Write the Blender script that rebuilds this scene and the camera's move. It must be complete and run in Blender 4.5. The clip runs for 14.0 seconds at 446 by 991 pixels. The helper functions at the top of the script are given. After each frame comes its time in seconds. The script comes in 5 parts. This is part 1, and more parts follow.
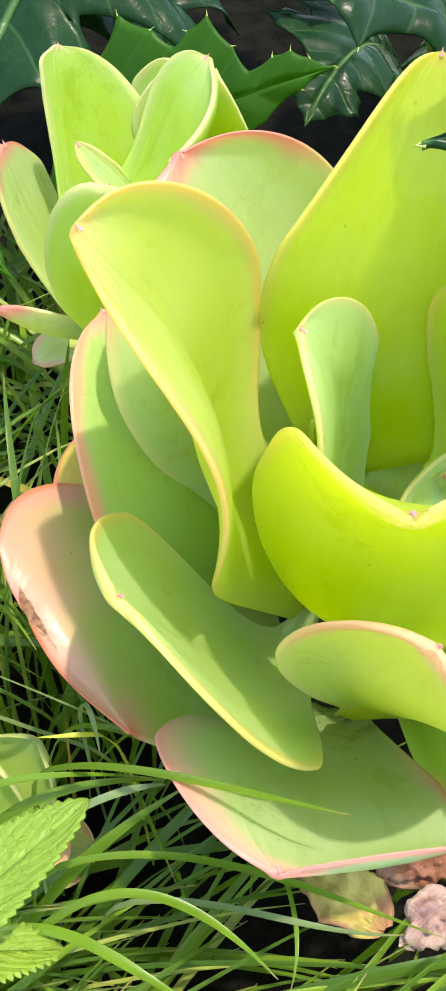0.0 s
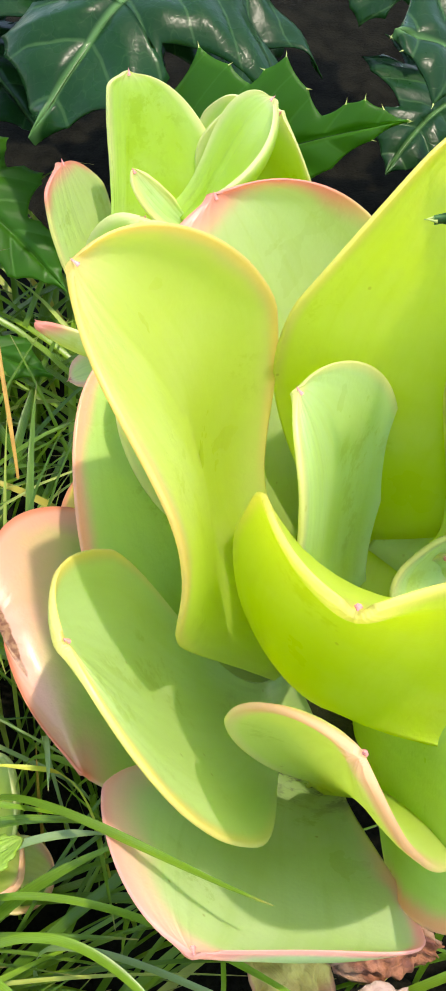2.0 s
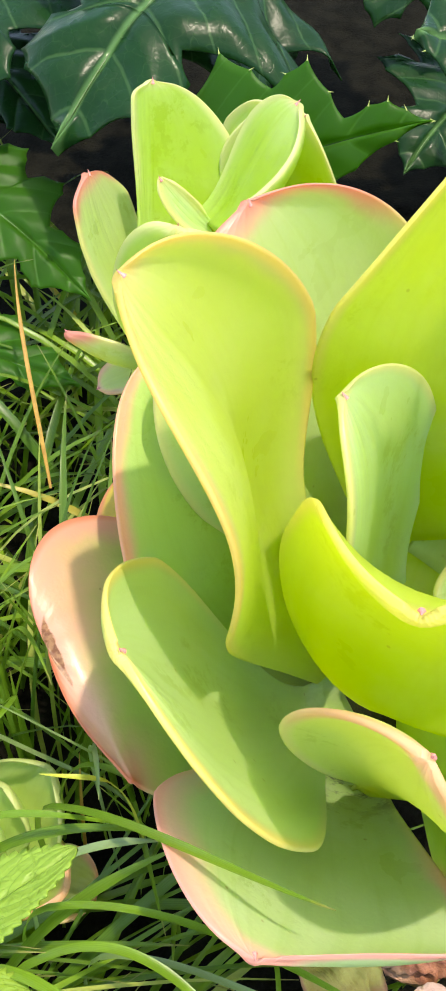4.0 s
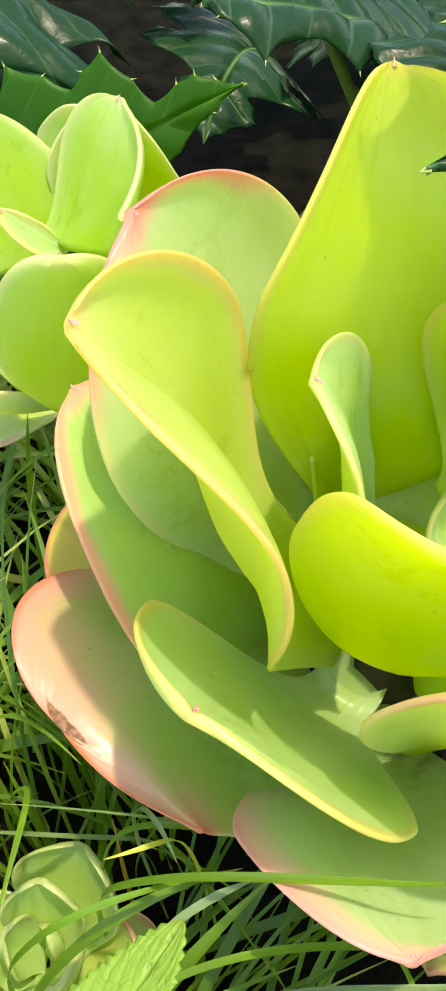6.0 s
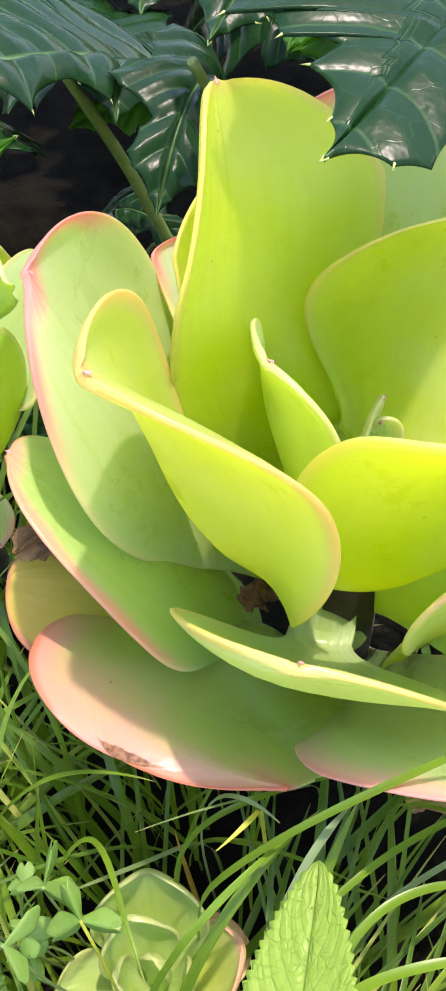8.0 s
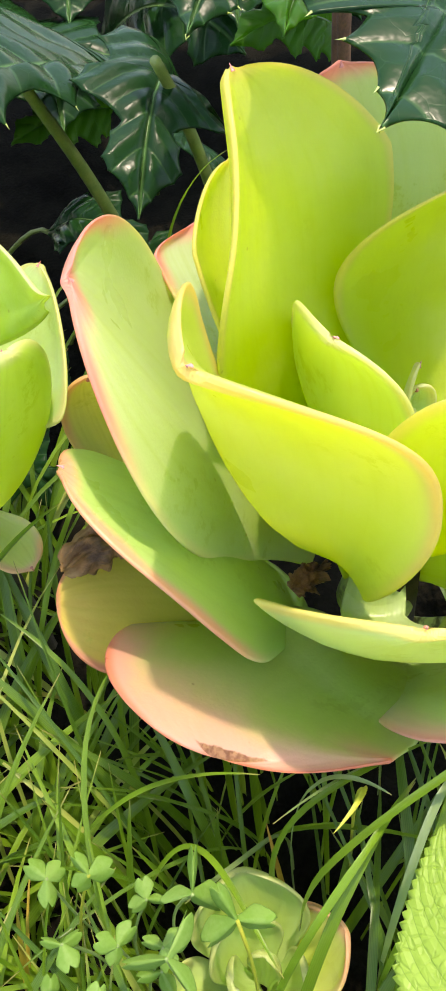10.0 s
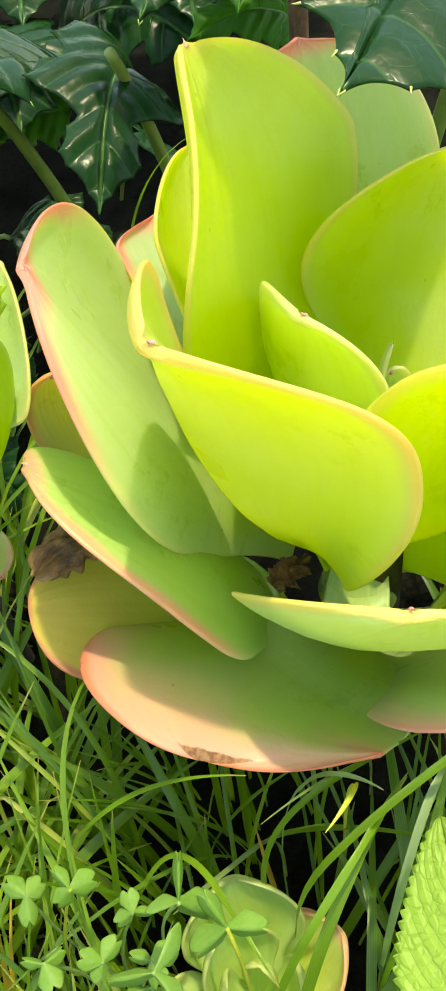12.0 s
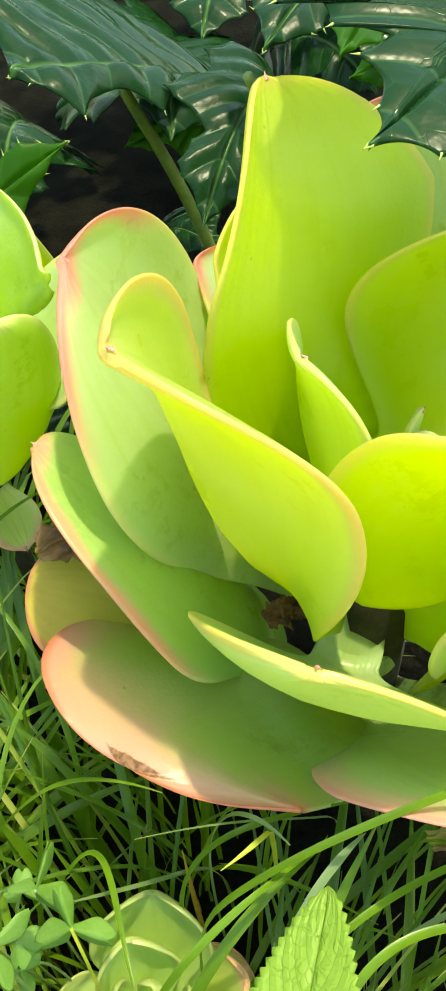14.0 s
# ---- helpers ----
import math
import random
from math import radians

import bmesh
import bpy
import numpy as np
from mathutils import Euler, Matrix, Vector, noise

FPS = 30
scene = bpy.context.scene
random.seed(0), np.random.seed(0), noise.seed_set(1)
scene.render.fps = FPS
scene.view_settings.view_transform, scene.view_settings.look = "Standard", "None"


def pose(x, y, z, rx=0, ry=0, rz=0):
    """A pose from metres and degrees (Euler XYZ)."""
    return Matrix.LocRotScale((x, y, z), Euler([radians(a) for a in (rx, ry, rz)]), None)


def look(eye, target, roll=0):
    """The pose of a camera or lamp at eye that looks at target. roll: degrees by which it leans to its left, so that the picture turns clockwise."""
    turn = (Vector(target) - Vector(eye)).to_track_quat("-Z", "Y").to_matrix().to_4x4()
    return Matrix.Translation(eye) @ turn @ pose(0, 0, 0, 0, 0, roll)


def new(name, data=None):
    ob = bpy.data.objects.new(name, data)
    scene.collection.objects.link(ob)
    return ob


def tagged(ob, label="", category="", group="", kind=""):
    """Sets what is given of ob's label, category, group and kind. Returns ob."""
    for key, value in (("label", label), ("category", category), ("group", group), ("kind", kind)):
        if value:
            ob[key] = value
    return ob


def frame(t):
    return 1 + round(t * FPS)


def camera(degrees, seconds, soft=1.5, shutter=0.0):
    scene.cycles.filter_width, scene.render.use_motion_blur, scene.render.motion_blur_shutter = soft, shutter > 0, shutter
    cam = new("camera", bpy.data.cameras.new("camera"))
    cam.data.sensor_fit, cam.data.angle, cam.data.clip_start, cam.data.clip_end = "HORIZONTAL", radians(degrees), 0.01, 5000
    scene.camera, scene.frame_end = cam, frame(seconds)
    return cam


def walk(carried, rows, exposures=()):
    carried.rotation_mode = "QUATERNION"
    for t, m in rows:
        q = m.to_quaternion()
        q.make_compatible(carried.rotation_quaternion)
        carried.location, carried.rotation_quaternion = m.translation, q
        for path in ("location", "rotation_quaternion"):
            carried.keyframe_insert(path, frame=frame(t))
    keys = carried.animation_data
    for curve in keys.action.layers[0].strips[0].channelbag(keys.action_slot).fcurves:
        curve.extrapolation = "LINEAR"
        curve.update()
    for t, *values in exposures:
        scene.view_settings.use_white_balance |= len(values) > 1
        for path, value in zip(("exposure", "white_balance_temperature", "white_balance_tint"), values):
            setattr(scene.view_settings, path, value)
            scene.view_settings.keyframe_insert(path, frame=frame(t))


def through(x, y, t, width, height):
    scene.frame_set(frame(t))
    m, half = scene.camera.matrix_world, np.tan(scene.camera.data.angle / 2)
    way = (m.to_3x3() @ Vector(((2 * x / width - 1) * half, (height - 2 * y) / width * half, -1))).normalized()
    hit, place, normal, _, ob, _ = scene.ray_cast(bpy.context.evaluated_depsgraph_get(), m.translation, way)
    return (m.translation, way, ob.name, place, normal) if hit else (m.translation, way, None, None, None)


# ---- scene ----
cam = camera(26.86, 14.0, soft=2.0)


def eye_pose(eye, yaw, pitch, roll):
    """A camera at eye that looks yaw to the left of +y and pitch up, with look()'s roll."""
    return Matrix.Translation(eye) @ pose(0, 0, 0, 0, 0, yaw) @ pose(0, 0, 0, 90 + pitch, 0, 0) @ pose(0, 0, 0, 0, 0, roll)


PATH = [
    (0, (0.00350, 0.01434, 0.29523), 0.729, -51.575, -0.495),
    (0.5, (-0.00051, 0.01591, 0.29553), 0.713, -51.552, 0.533),
    (1, (-0.00027, 0.01818, 0.29514), 2.138, -51.087, 1.563),
    (1.5, (0.00904, 0.02134, 0.29381), 5.130, -50.288, 2.214),
    (2, (0.02071, 0.02433, 0.29460), 7.794, -50.222, 1.868),
    (2.5, (0.03081, 0.02374, 0.29270), 9.169, -49.594, 1.099),
    (3, (0.03048, 0.02379, 0.29457), 9.767, -49.860, 0.537),
    (3.5, (0.02378, 0.02226, 0.29571), 9.636, -49.940, 0.347),
    (6, (-0.01605, 0.03538, 0.29375), -7.156, -51.651, -5.693),
    (6.5, (-0.02139, 0.03130, 0.29555), -15.813, -51.482, -5.679),
    (7, (-0.03781, 0.03205, 0.30085), -23.049, -52.090, -5.225),
    (7.5, (-0.05256, 0.03420, 0.30691), -27.327, -52.391, -6.987),
    (8, (-0.06390, 0.04078, 0.30849), -31.344, -52.319, -7.123),
    (8.5, (-0.07832, 0.04802, 0.30788), -35.608, -51.833, -6.205),
    (9, (-0.08752, 0.05396, 0.30956), -36.485, -52.319, -7.645),
    (11.5, (-0.09061, 0.06292, 0.30182), -41.645, -52.537, -9.147),
    (12, (-0.08896, 0.06084, 0.29882), -41.310, -52.069, -9.462),
    (12.5, (-0.08420, 0.05699, 0.29744), -40.116, -51.948, -9.061),
    (13, (-0.08063, 0.05216, 0.29595), -38.354, -50.838, -6.287),
    (13.5, (-0.07194, 0.04460, 0.29652), -30.879, -49.875, -7.765),
    (14, (-0.06301, 0.03687, 0.29722), -27.650, -49.410, -6.817),
]
EXPOSURES = [(0.0, 1.98, 7300, 13), (3.5, 1.96, 7500, 13), (6.5, 2.01, 8000, 7), (7.5, 2.07, 7000, 28), (9.0, 2.07, 7100, 28), (11.5, 2.03, 9200, 0), (13.0, 2.03, 9200, -1), (14.0, 2.01, 8800, -6)]
walk(cam, [(t, eye_pose(eye, yaw, pitch, roll)) for t, eye, yaw, pitch, roll in PATH], EXPOSURES)

# ---- light ----
SUN_HIGH, SUN_ROUND = 77.0, 101.0   # degrees above the horizon; round from +y towards +x
world = bpy.data.worlds.new("sky")
scene.world = world
world.use_nodes = True
sky = world.node_tree.nodes.new("ShaderNodeTexSky")
sky.sky_type, sky.sun_disc = "NISHITA", False
sky.sun_elevation, sky.sun_rotation = radians(SUN_HIGH), radians(SUN_ROUND)
world.node_tree.links.new(sky.outputs[0], world.node_tree.nodes["Background"].inputs[0])
world.node_tree.nodes["Background"].inputs[1].default_value = 0.15
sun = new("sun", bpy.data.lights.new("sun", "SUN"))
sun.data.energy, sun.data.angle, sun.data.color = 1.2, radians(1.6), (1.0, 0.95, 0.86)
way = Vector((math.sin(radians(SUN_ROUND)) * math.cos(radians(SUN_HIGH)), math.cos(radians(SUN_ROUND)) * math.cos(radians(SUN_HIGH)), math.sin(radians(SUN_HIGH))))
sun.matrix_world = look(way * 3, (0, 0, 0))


# ---- materials ----
def nodes_of(name):
    m = bpy.data.materials.new(name)
    m.use_nodes = True
    t = m.node_tree
    return m, t, t.nodes["Principled BSDF"]


def put(t, n, key, value):
    sock = n.inputs[int(key[1:])] if key[0] == "i" and key[1:].isdigit() else n.inputs[key.replace("_", " ")]
    if hasattr(value, "is_output"):
        t.links.new(value, sock)
    else:
        sock.default_value = value


def rgb(c):
    return (*c, 1.0)


def attr(t, name):
    n = t.nodes.new("ShaderNodeAttribute")
    n.attribute_name = name
    return n


def ramp(t, value, a, b, lo=0.0, hi=1.0):
    n = t.nodes.new("ShaderNodeMapRange")
    n.interpolation_type = "SMOOTHSTEP"
    for i, v in enumerate((value, a, b, lo, hi)):
        put(t, n, f"i{i}", v)
    return n.outputs[0]


def mix(t, fac, a, b):
    n = t.nodes.new("ShaderNodeMix")
    n.data_type = "RGBA"
    put(t, n, "i0", fac)
    for i, v in ((6, a), (7, b)):
        put(t, n, f"i{i}", rgb(v) if isinstance(v, tuple) else v)
    return n.outputs[2]


def calc(t, op, a, b=0.0, c=0.0):
    n = t.nodes.new("ShaderNodeMath")
    n.operation = op
    for i, v in enumerate((a, b, c)):
        put(t, n, f"i{i}", v)
    return n.outputs[0]


def noise_tex(t, scale, detail=3.0, where=None, rough=0.55):
    n = t.nodes.new("ShaderNodeTexNoise")
    put(t, n, "Scale", scale)
    put(t, n, "Detail", detail)
    put(t, n, "Roughness", rough)
    t.links.new(where or place_of(t), n.inputs["Vector"])
    return n.outputs[0]


def place_of(t):
    return t.nodes.new("ShaderNodeTexCoord").outputs["Object"]


def bump(t, p, height, strength, distance):
    n = t.nodes.new("ShaderNodeBump")
    put(t, n, "Strength", strength)
    put(t, n, "Distance", distance)
    t.links.new(height, n.inputs["Height"])
    t.links.new(n.outputs[0], p.inputs["Normal"])
    return n.outputs[0]


def let_light_through(t, p, colour, share, normal=None):
    tr = t.nodes.new("ShaderNodeBsdfTranslucent")
    put(t, tr, "Color", colour)
    if normal:
        t.links.new(normal, tr.inputs["Normal"])
    m = t.nodes.new("ShaderNodeMixShader")
    put(t, m, "i0", share)
    t.links.new(p.outputs[0], m.inputs[1])
    t.links.new(tr.outputs[0], m.inputs[2])
    t.links.new(m.outputs[0], t.nodes["Material Output"].inputs[0])


def succulent_skin(name, tip, foot, bloom, rim, blush, blush_wide, glow, share=0.4, gloss=0.33, blush_from=(0.3, 0.75), lop=0.0, low_rim=(0.83, 0.79, 0.36), scar=False, rim_from=(0.15, 0.5), blush_tip=None, grime=0.0):
    """Fleshy leaf: foot to tip colour, a powdery bloom with rubbed patches, a blush in from the margin and a thin rim."""
    m, t, p = nodes_of(name)
    edge, along = attr(t, "edge").outputs["Fac"], attr(t, "along").outputs["Fac"]
    broad, fine = noise_tex(t, 45, 4), noise_tex(t, 900, 4)
    col = mix(t, ramp(t, along, 0.1, 0.9), foot, tip)
    col = mix(t, calc(t, "MULTIPLY", ramp(t, broad, 0.35, 0.7), 0.55), col, bloom)
    comb = t.nodes.new("ShaderNodeCombineXYZ")
    put(t, comb, "i0", calc(t, "MULTIPLY", attr(t, "across").outputs["Fac"], 5.0))
    put(t, comb, "i1", calc(t, "MULTIPLY", along, 0.9))
    streak = noise_tex(t, 2.2, 4, comb.outputs[0])
    fold = noise_tex(t, 0.75, 1, comb.outputs[0])
    col = mix(t, calc(t, "MULTIPLY", ramp(t, streak, 0.45, 0.75), 0.28), col, tuple(c * 0.85 for c in foot))
    rub = calc(t, "MULTIPLY", calc(t, "MULTIPLY", ramp(t, noise_tex(t, 190, 6, rough=0.75), 0.5, 0.58), ramp(t, noise_tex(t, 38, 2), 0.55, 0.66)), 0.6)
    col = mix(t, rub, col, tuple(c * 0.72 for c in foot))
    paler = calc(t, "MULTIPLY", ramp(t, calc(t, "MULTIPLY_ADD", calc(t, "SUBTRACT", broad, 0.5), 0.008, edge), 0.010, 0.0), 0.5)
    col = mix(t, paler, col, tuple(min(0.9, c * 1.06) for c in bloom))
    wav = calc(t, "MULTIPLY_ADD", calc(t, "SUBTRACT", broad, 0.5), blush_wide * 1.1, edge)
    warm = mix(t, 0.72, col, glow)
    side = attr(t, "across").outputs["Fac"]
    if lop:
        wav = calc(t, "DIVIDE", wav, calc(t, "MULTIPLY_ADD", side, lop, 1.0))
    pinks = calc(t, "MULTIPLY", ramp(t, wav, blush_wide, blush_wide * 0.1), ramp(t, along, *blush_from))
    if blush_tip:
        far = ramp(t, calc(t, "MULTIPLY_ADD", calc(t, "SUBTRACT", broad, 0.5), 0.5, along), *blush_tip)
        pinks = calc(t, "MAXIMUM", pinks, calc(t, "MULTIPLY", far, 0.9))
    col = mix(t, pinks, col, blush)
    warm = mix(t, calc(t, "MULTIPLY", pinks, 0.85), warm, blush)
    wavy = calc(t, "MULTIPLY_ADD", calc(t, "SUBTRACT", broad, 0.5), 0.0012, edge)
    rim_col = mix(t, ramp(t, along, *blush_from), low_rim, rim)
    rims = calc(t, "MULTIPLY", ramp(t, wavy, 0.0030, 0.0001), ramp(t, along, *rim_from))
    col = mix(t, rims, col, rim_col)
    warm = mix(t, calc(t, "MULTIPLY", rims, 0.8), warm, rim_col)
    vor = t.nodes.new("ShaderNodeTexVoronoi")
    put(t, vor, "Scale", 130.0)
    t.links.new(place_of(t), vor.inputs["Vector"])
    speck = calc(t, "MULTIPLY", ramp(t, vor.outputs["Distance"], 0.075, 0.03), ramp(t, noise_tex(t, 60, 2), 0.50, 0.58))
    col = mix(t, calc(t, "MULTIPLY", speck, 0.75), col, (0.16, 0.07, 0.03))
    if grime:  # soil caught in the foot of the leaf
        dirt = calc(t, "MULTIPLY", calc(t, "MULTIPLY", ramp(t, along, 0.40, 0.24), ramp(t, noise_tex(t, 120, 6, rough=0.7), 0.46, 0.60)), grime)
        col = mix(t, dirt, col, (0.05, 0.035, 0.015))
        warm = mix(t, dirt, warm, (0.05, 0.035, 0.015))
    if scar:  # a dry brown wound on the margin beside the tip
        torn = calc(t, "MULTIPLY", ramp(t, calc(t, "MULTIPLY_ADD", calc(t, "SUBTRACT", noise_tex(t, 260, 4), 0.5), 0.004, edge), 0.0058, 0.0046), ramp(t, calc(t, "ABSOLUTE", calc(t, "ADD", side, 0.05)), 0.48, 0.40))
        bark = mix(t, ramp(t, fine, 0.35, 0.65), (0.50, 0.27, 0.12), (0.20, 0.08, 0.035))
        col = mix(t, torn, col, bark)
        warm = mix(t, torn, warm, (0.4, 0.2, 0.08))
    put(t, p, "Base Color", col)
    put(t, p, "Roughness", ramp(t, broad, 0.3, 0.75, gloss - 0.06, gloss + 0.12))
    put(t, p, "Specular IOR Level", 0.5)
    n = bump(t, p, calc(t, "ADD", fine, calc(t, "MULTIPLY_ADD", fold, 7.0, calc(t, "MULTIPLY", broad, 3.0))), 0.3, 0.00035)
    put(t, p, "Coat Weight", 0.25)
    put(t, p, "Coat Roughness", 0.24)
    let_light_through(t, p, warm, share, n)
    return m


def veined_skin(name, colour, dark, vein, glow, ribs, slant, share, gloss, relief, mottled=0.5, net_share=0.16, net_deep=0.12, net_size=330.0, net_wide=0.16, spec=0.4, rib_share=0.75, swell=0.0):
    """Thin leaf with side veins that slant from a midrib, darker cells between."""
    m, t, p = nodes_of(name)
    along, across = attr(t, "along").outputs["Fac"], attr(t, "across").outputs["Fac"]
    side = calc(t, "ABSOLUTE", across)
    bend = calc(t, "MULTIPLY", calc(t, "POWER", side, 1.25), slant)
    wob = calc(t, "MULTIPLY", noise_tex(t, 45, 3), 0.2)
    wave = calc(t, "FRACT", calc(t, "ADD", calc(t, "MULTIPLY", calc(t, "SUBTRACT", along, bend), ribs), wob))
    line = calc(t, "ABSOLUTE", calc(t, "SUBTRACT", wave, 0.5))
    rib = ramp(t, line, 0.05, 0.012)
    mid = ramp(t, side, 0.028, 0.006)
    v = t.nodes.new("ShaderNodeTexVoronoi")
    v.feature = "DISTANCE_TO_EDGE"
    put(t, v, "Scale", net_size)
    warp = t.nodes.new("ShaderNodeTexNoise")
    put(t, warp, "Scale", 130.0)
    t.links.new(place_of(t), warp.inputs["Vector"])
    shift = t.nodes.new("ShaderNodeVectorMath")
    shift.operation = "MULTIPLY_ADD"
    t.links.new(warp.outputs["Color"], shift.inputs[0])
    shift.inputs[1].default_value = (0.006, 0.006, 0.006)
    t.links.new(place_of(t), shift.inputs[2])
    t.links.new(shift.outputs[0], v.inputs["Vector"])
    net = calc(t, "MULTIPLY", ramp(t, v.outputs["Distance"], net_wide, 0.0), ramp(t, noise_tex(t, 260, 2), 0.35, 0.62, 0.25, 1.0))
    broad = noise_tex(t, 35, 4)
    col = mix(t, calc(t, "MULTIPLY", ramp(t, broad, 0.35, 0.7), mottled), colour, dark)
    veins = calc(t, "MAXIMUM", mid, calc(t, "MULTIPLY", rib, rib_share))
    col = mix(t, calc(t, "MAXIMUM", veins, calc(t, "MULTIPLY", net, net_share)), col, vein)
    put(t, p, "Base Color", col)
    put(t, p, "Roughness", ramp(t, broad, 0.3, 0.7, gloss, gloss + 0.12))
    put(t, p, "Specular IOR Level", spec)
    h = calc(t, "SUBTRACT", calc(t, "MULTIPLY", line, 1.2), calc(t, "MULTIPLY", net, net_deep))
    h = calc(t, "MULTIPLY_ADD", noise_tex(t, 110, 3), swell, h)
    n = bump(t, p, calc(t, "SUBTRACT", h, calc(t, "MULTIPLY", mid, 0.6)), 0.8, relief)
    let_light_through(t, p, mix(t, 0.6, col, glow), share, n)
    return m


def plain_skin(name, a, b, scale, rough, relief, through=0.0, glow=None, spec=0.5):
    m, t, p = nodes_of(name)
    big, small = noise_tex(t, scale, 5), noise_tex(t, scale * 9, 4)
    mixed = calc(t, "ADD", calc(t, "MULTIPLY", big, 0.65), calc(t, "MULTIPLY", small, 0.35))
    col = mix(t, ramp(t, mixed, 0.36, 0.64), a, b)
    put(t, p, "Base Color", col)
    put(t, p, "Roughness", rough)
    put(t, p, "Specular IOR Level", spec)
    n = bump(t, p, mixed, 0.7, relief)
    if through:
        let_light_through(t, p, mix(t, 0.5, col, glow or a), through, n)
    return m


def dry_skin(name, a, b, rim, scale):
    """Dead leaf: blotched and streaked, browner towards its edges and tip."""
    m, t, p = nodes_of(name)
    along, across = attr(t, "along").outputs["Fac"], attr(t, "across").outputs["Fac"]
    comb = t.nodes.new("ShaderNodeCombineXYZ")
    put(t, comb, "i0", calc(t, "MULTIPLY", across, 7.0))
    put(t, comb, "i1", calc(t, "MULTIPLY", along, 1.6))
    streak, big, fine = noise_tex(t, 1.8, 5, comb.outputs[0]), noise_tex(t, scale, 5), noise_tex(t, scale * 8, 4)
    col = mix(t, ramp(t, calc(t, "ADD", calc(t, "MULTIPLY", streak, 0.3), calc(t, "MULTIPLY", big, 0.7)), 0.4, 0.6), a, b)
    out = calc(t, "MAXIMUM", calc(t, "ABSOLUTE", across), along)
    col = mix(t, ramp(t, calc(t, "MULTIPLY_ADD", calc(t, "SUBTRACT", big, 0.5), 0.6, out), 0.82, 1.02), col, rim)
    put(t, p, "Base Color", col)
    put(t, p, "Roughness", ramp(t, fine, 0.3, 0.7, 0.5, 0.75))
    n = bump(t, p, calc(t, "ADD", calc(t, "MULTIPLY", streak, 0.5), calc(t, "ADD", big, calc(t, "MULTIPLY", fine, 0.25))), 0.8, 0.0012)
    let_light_through(t, p, mix(t, 0.4, col, (0.6, 0.4, 0.1)), 0.15, n)
    return m


def grass_skin(name, tone=None):
    m, t, p = nodes_of(name)
    along, across = attr(t, "along").outputs["Fac"], attr(t, "across").outputs["Fac"]
    geo = t.nodes.new("ShaderNodeNewGeometry").outputs["Random Per Island"]
    col = mix(t, calc(t, "POWER", geo, 1.5), (0.026, 0.088, 0.007), (0.21, 0.36, 0.018))
    col = mix(t, ramp(t, geo, 0.90, 0.95), col, (0.40, 0.44, 0.10))
    col = mix(t, ramp(t, geo, 0.985, 0.99), col, (0.46, 0.28, 0.04))
    if tone:
        col = mix(t, ramp(t, noise_tex(t, 60, 3), 0.3, 0.7), tone, tuple(c * 0.72 for c in tone))
    stripe = calc(t, "FRACT", calc(t, "MULTIPLY", calc(t, "ADD", across, 1.0), 3.0))
    col = mix(t, calc(t, "MULTIPLY", ramp(t, stripe, 0.35, 0.5), 0.2), col, (0.24, 0.42, 0.05))
    col = mix(t, calc(t, "MULTIPLY", ramp(t, along, 0.93, 1.0), 0.6), col, (0.45, 0.33, 0.12))
    put(t, p, "Base Color", col)
    put(t, p, "Roughness", 0.36)
    n = bump(t, p, stripe, 0.5, 0.0002)
    let_light_through(t, p, mix(t, 0.5, col, (0.46, 0.76, 0.02)), 0.32, n)
    return m


SKIN_INNER = succulent_skin("succulent_inner", (0.58, 0.70, 0.09), (0.52, 0.68, 0.025), (0.66, 0.77, 0.24), (0.88, 0.79, 0.24), (0.69, 0.745, 0.13), 0.004, (0.92, 0.96, 0.006), 0.66, rim_from=(0.3, 0.6))
SKIN_PALE = succulent_skin("succulent_pale", (0.56, 0.665, 0.17), (0.55, 0.69, 0.09), (0.66, 0.74, 0.31), (0.88, 0.68, 0.24), (0.72, 0.68, 0.28), 0.005, (0.90, 0.93, 0.01), 0.61, low_rim=(0.86, 0.72, 0.26))
SKIN_LIME = succulent_skin("succulent_lime", (0.43, 0.61, 0.08), (0.38, 0.59, 0.03), (0.52, 0.68, 0.26), (0.78, 0.78, 0.34), (0.60, 0.72, 0.24), 0.004, (0.84, 0.96, 0.01), 0.52, low_rim=(0.72, 0.76, 0.34))
SKIN_TONGUE = succulent_skin("succulent_tongue", (0.55, 0.72, 0.34), (0.5, 0.67, 0.12), (0.58, 0.76, 0.52), (0.8, 0.78, 0.34), (0.6, 0.72, 0.32), 0.004, (0.89, 0.97, 0.05), 0.55)
SKIN_PINK_TOP = succulent_skin("succulent_pink_top", (0.53, 0.66, 0.352), (0.46, 0.62, 0.123), (0.61, 0.73, 0.493), (0.88, 0.36, 0.28), (0.92, 0.46, 0.36), 0.0068, (0.9, 0.96, 0.044), 0.52, blush_from=(0.78, 0.95))
SKIN_OUTER = succulent_skin("succulent_outer", (0.55, 0.7, 0.36), (0.49, 0.66, 0.21), (0.6, 0.75, 0.47), (0.88, 0.74, 0.24), (0.66, 0.68, 0.28), 0.004, (0.86, 0.95, 0.08), 0.5)
SKIN_FOOT = succulent_skin("succulent_foot", (0.52, 0.68, 0.229), (0.5, 0.66, 0.194), (0.58, 0.74, 0.37), (0.52, 0.68, 0.229), (0.52, 0.68, 0.229), 0.003, (0.86, 0.95, 0.07), 0.4, low_rim=(0.52, 0.68, 0.229), grime=0.6)
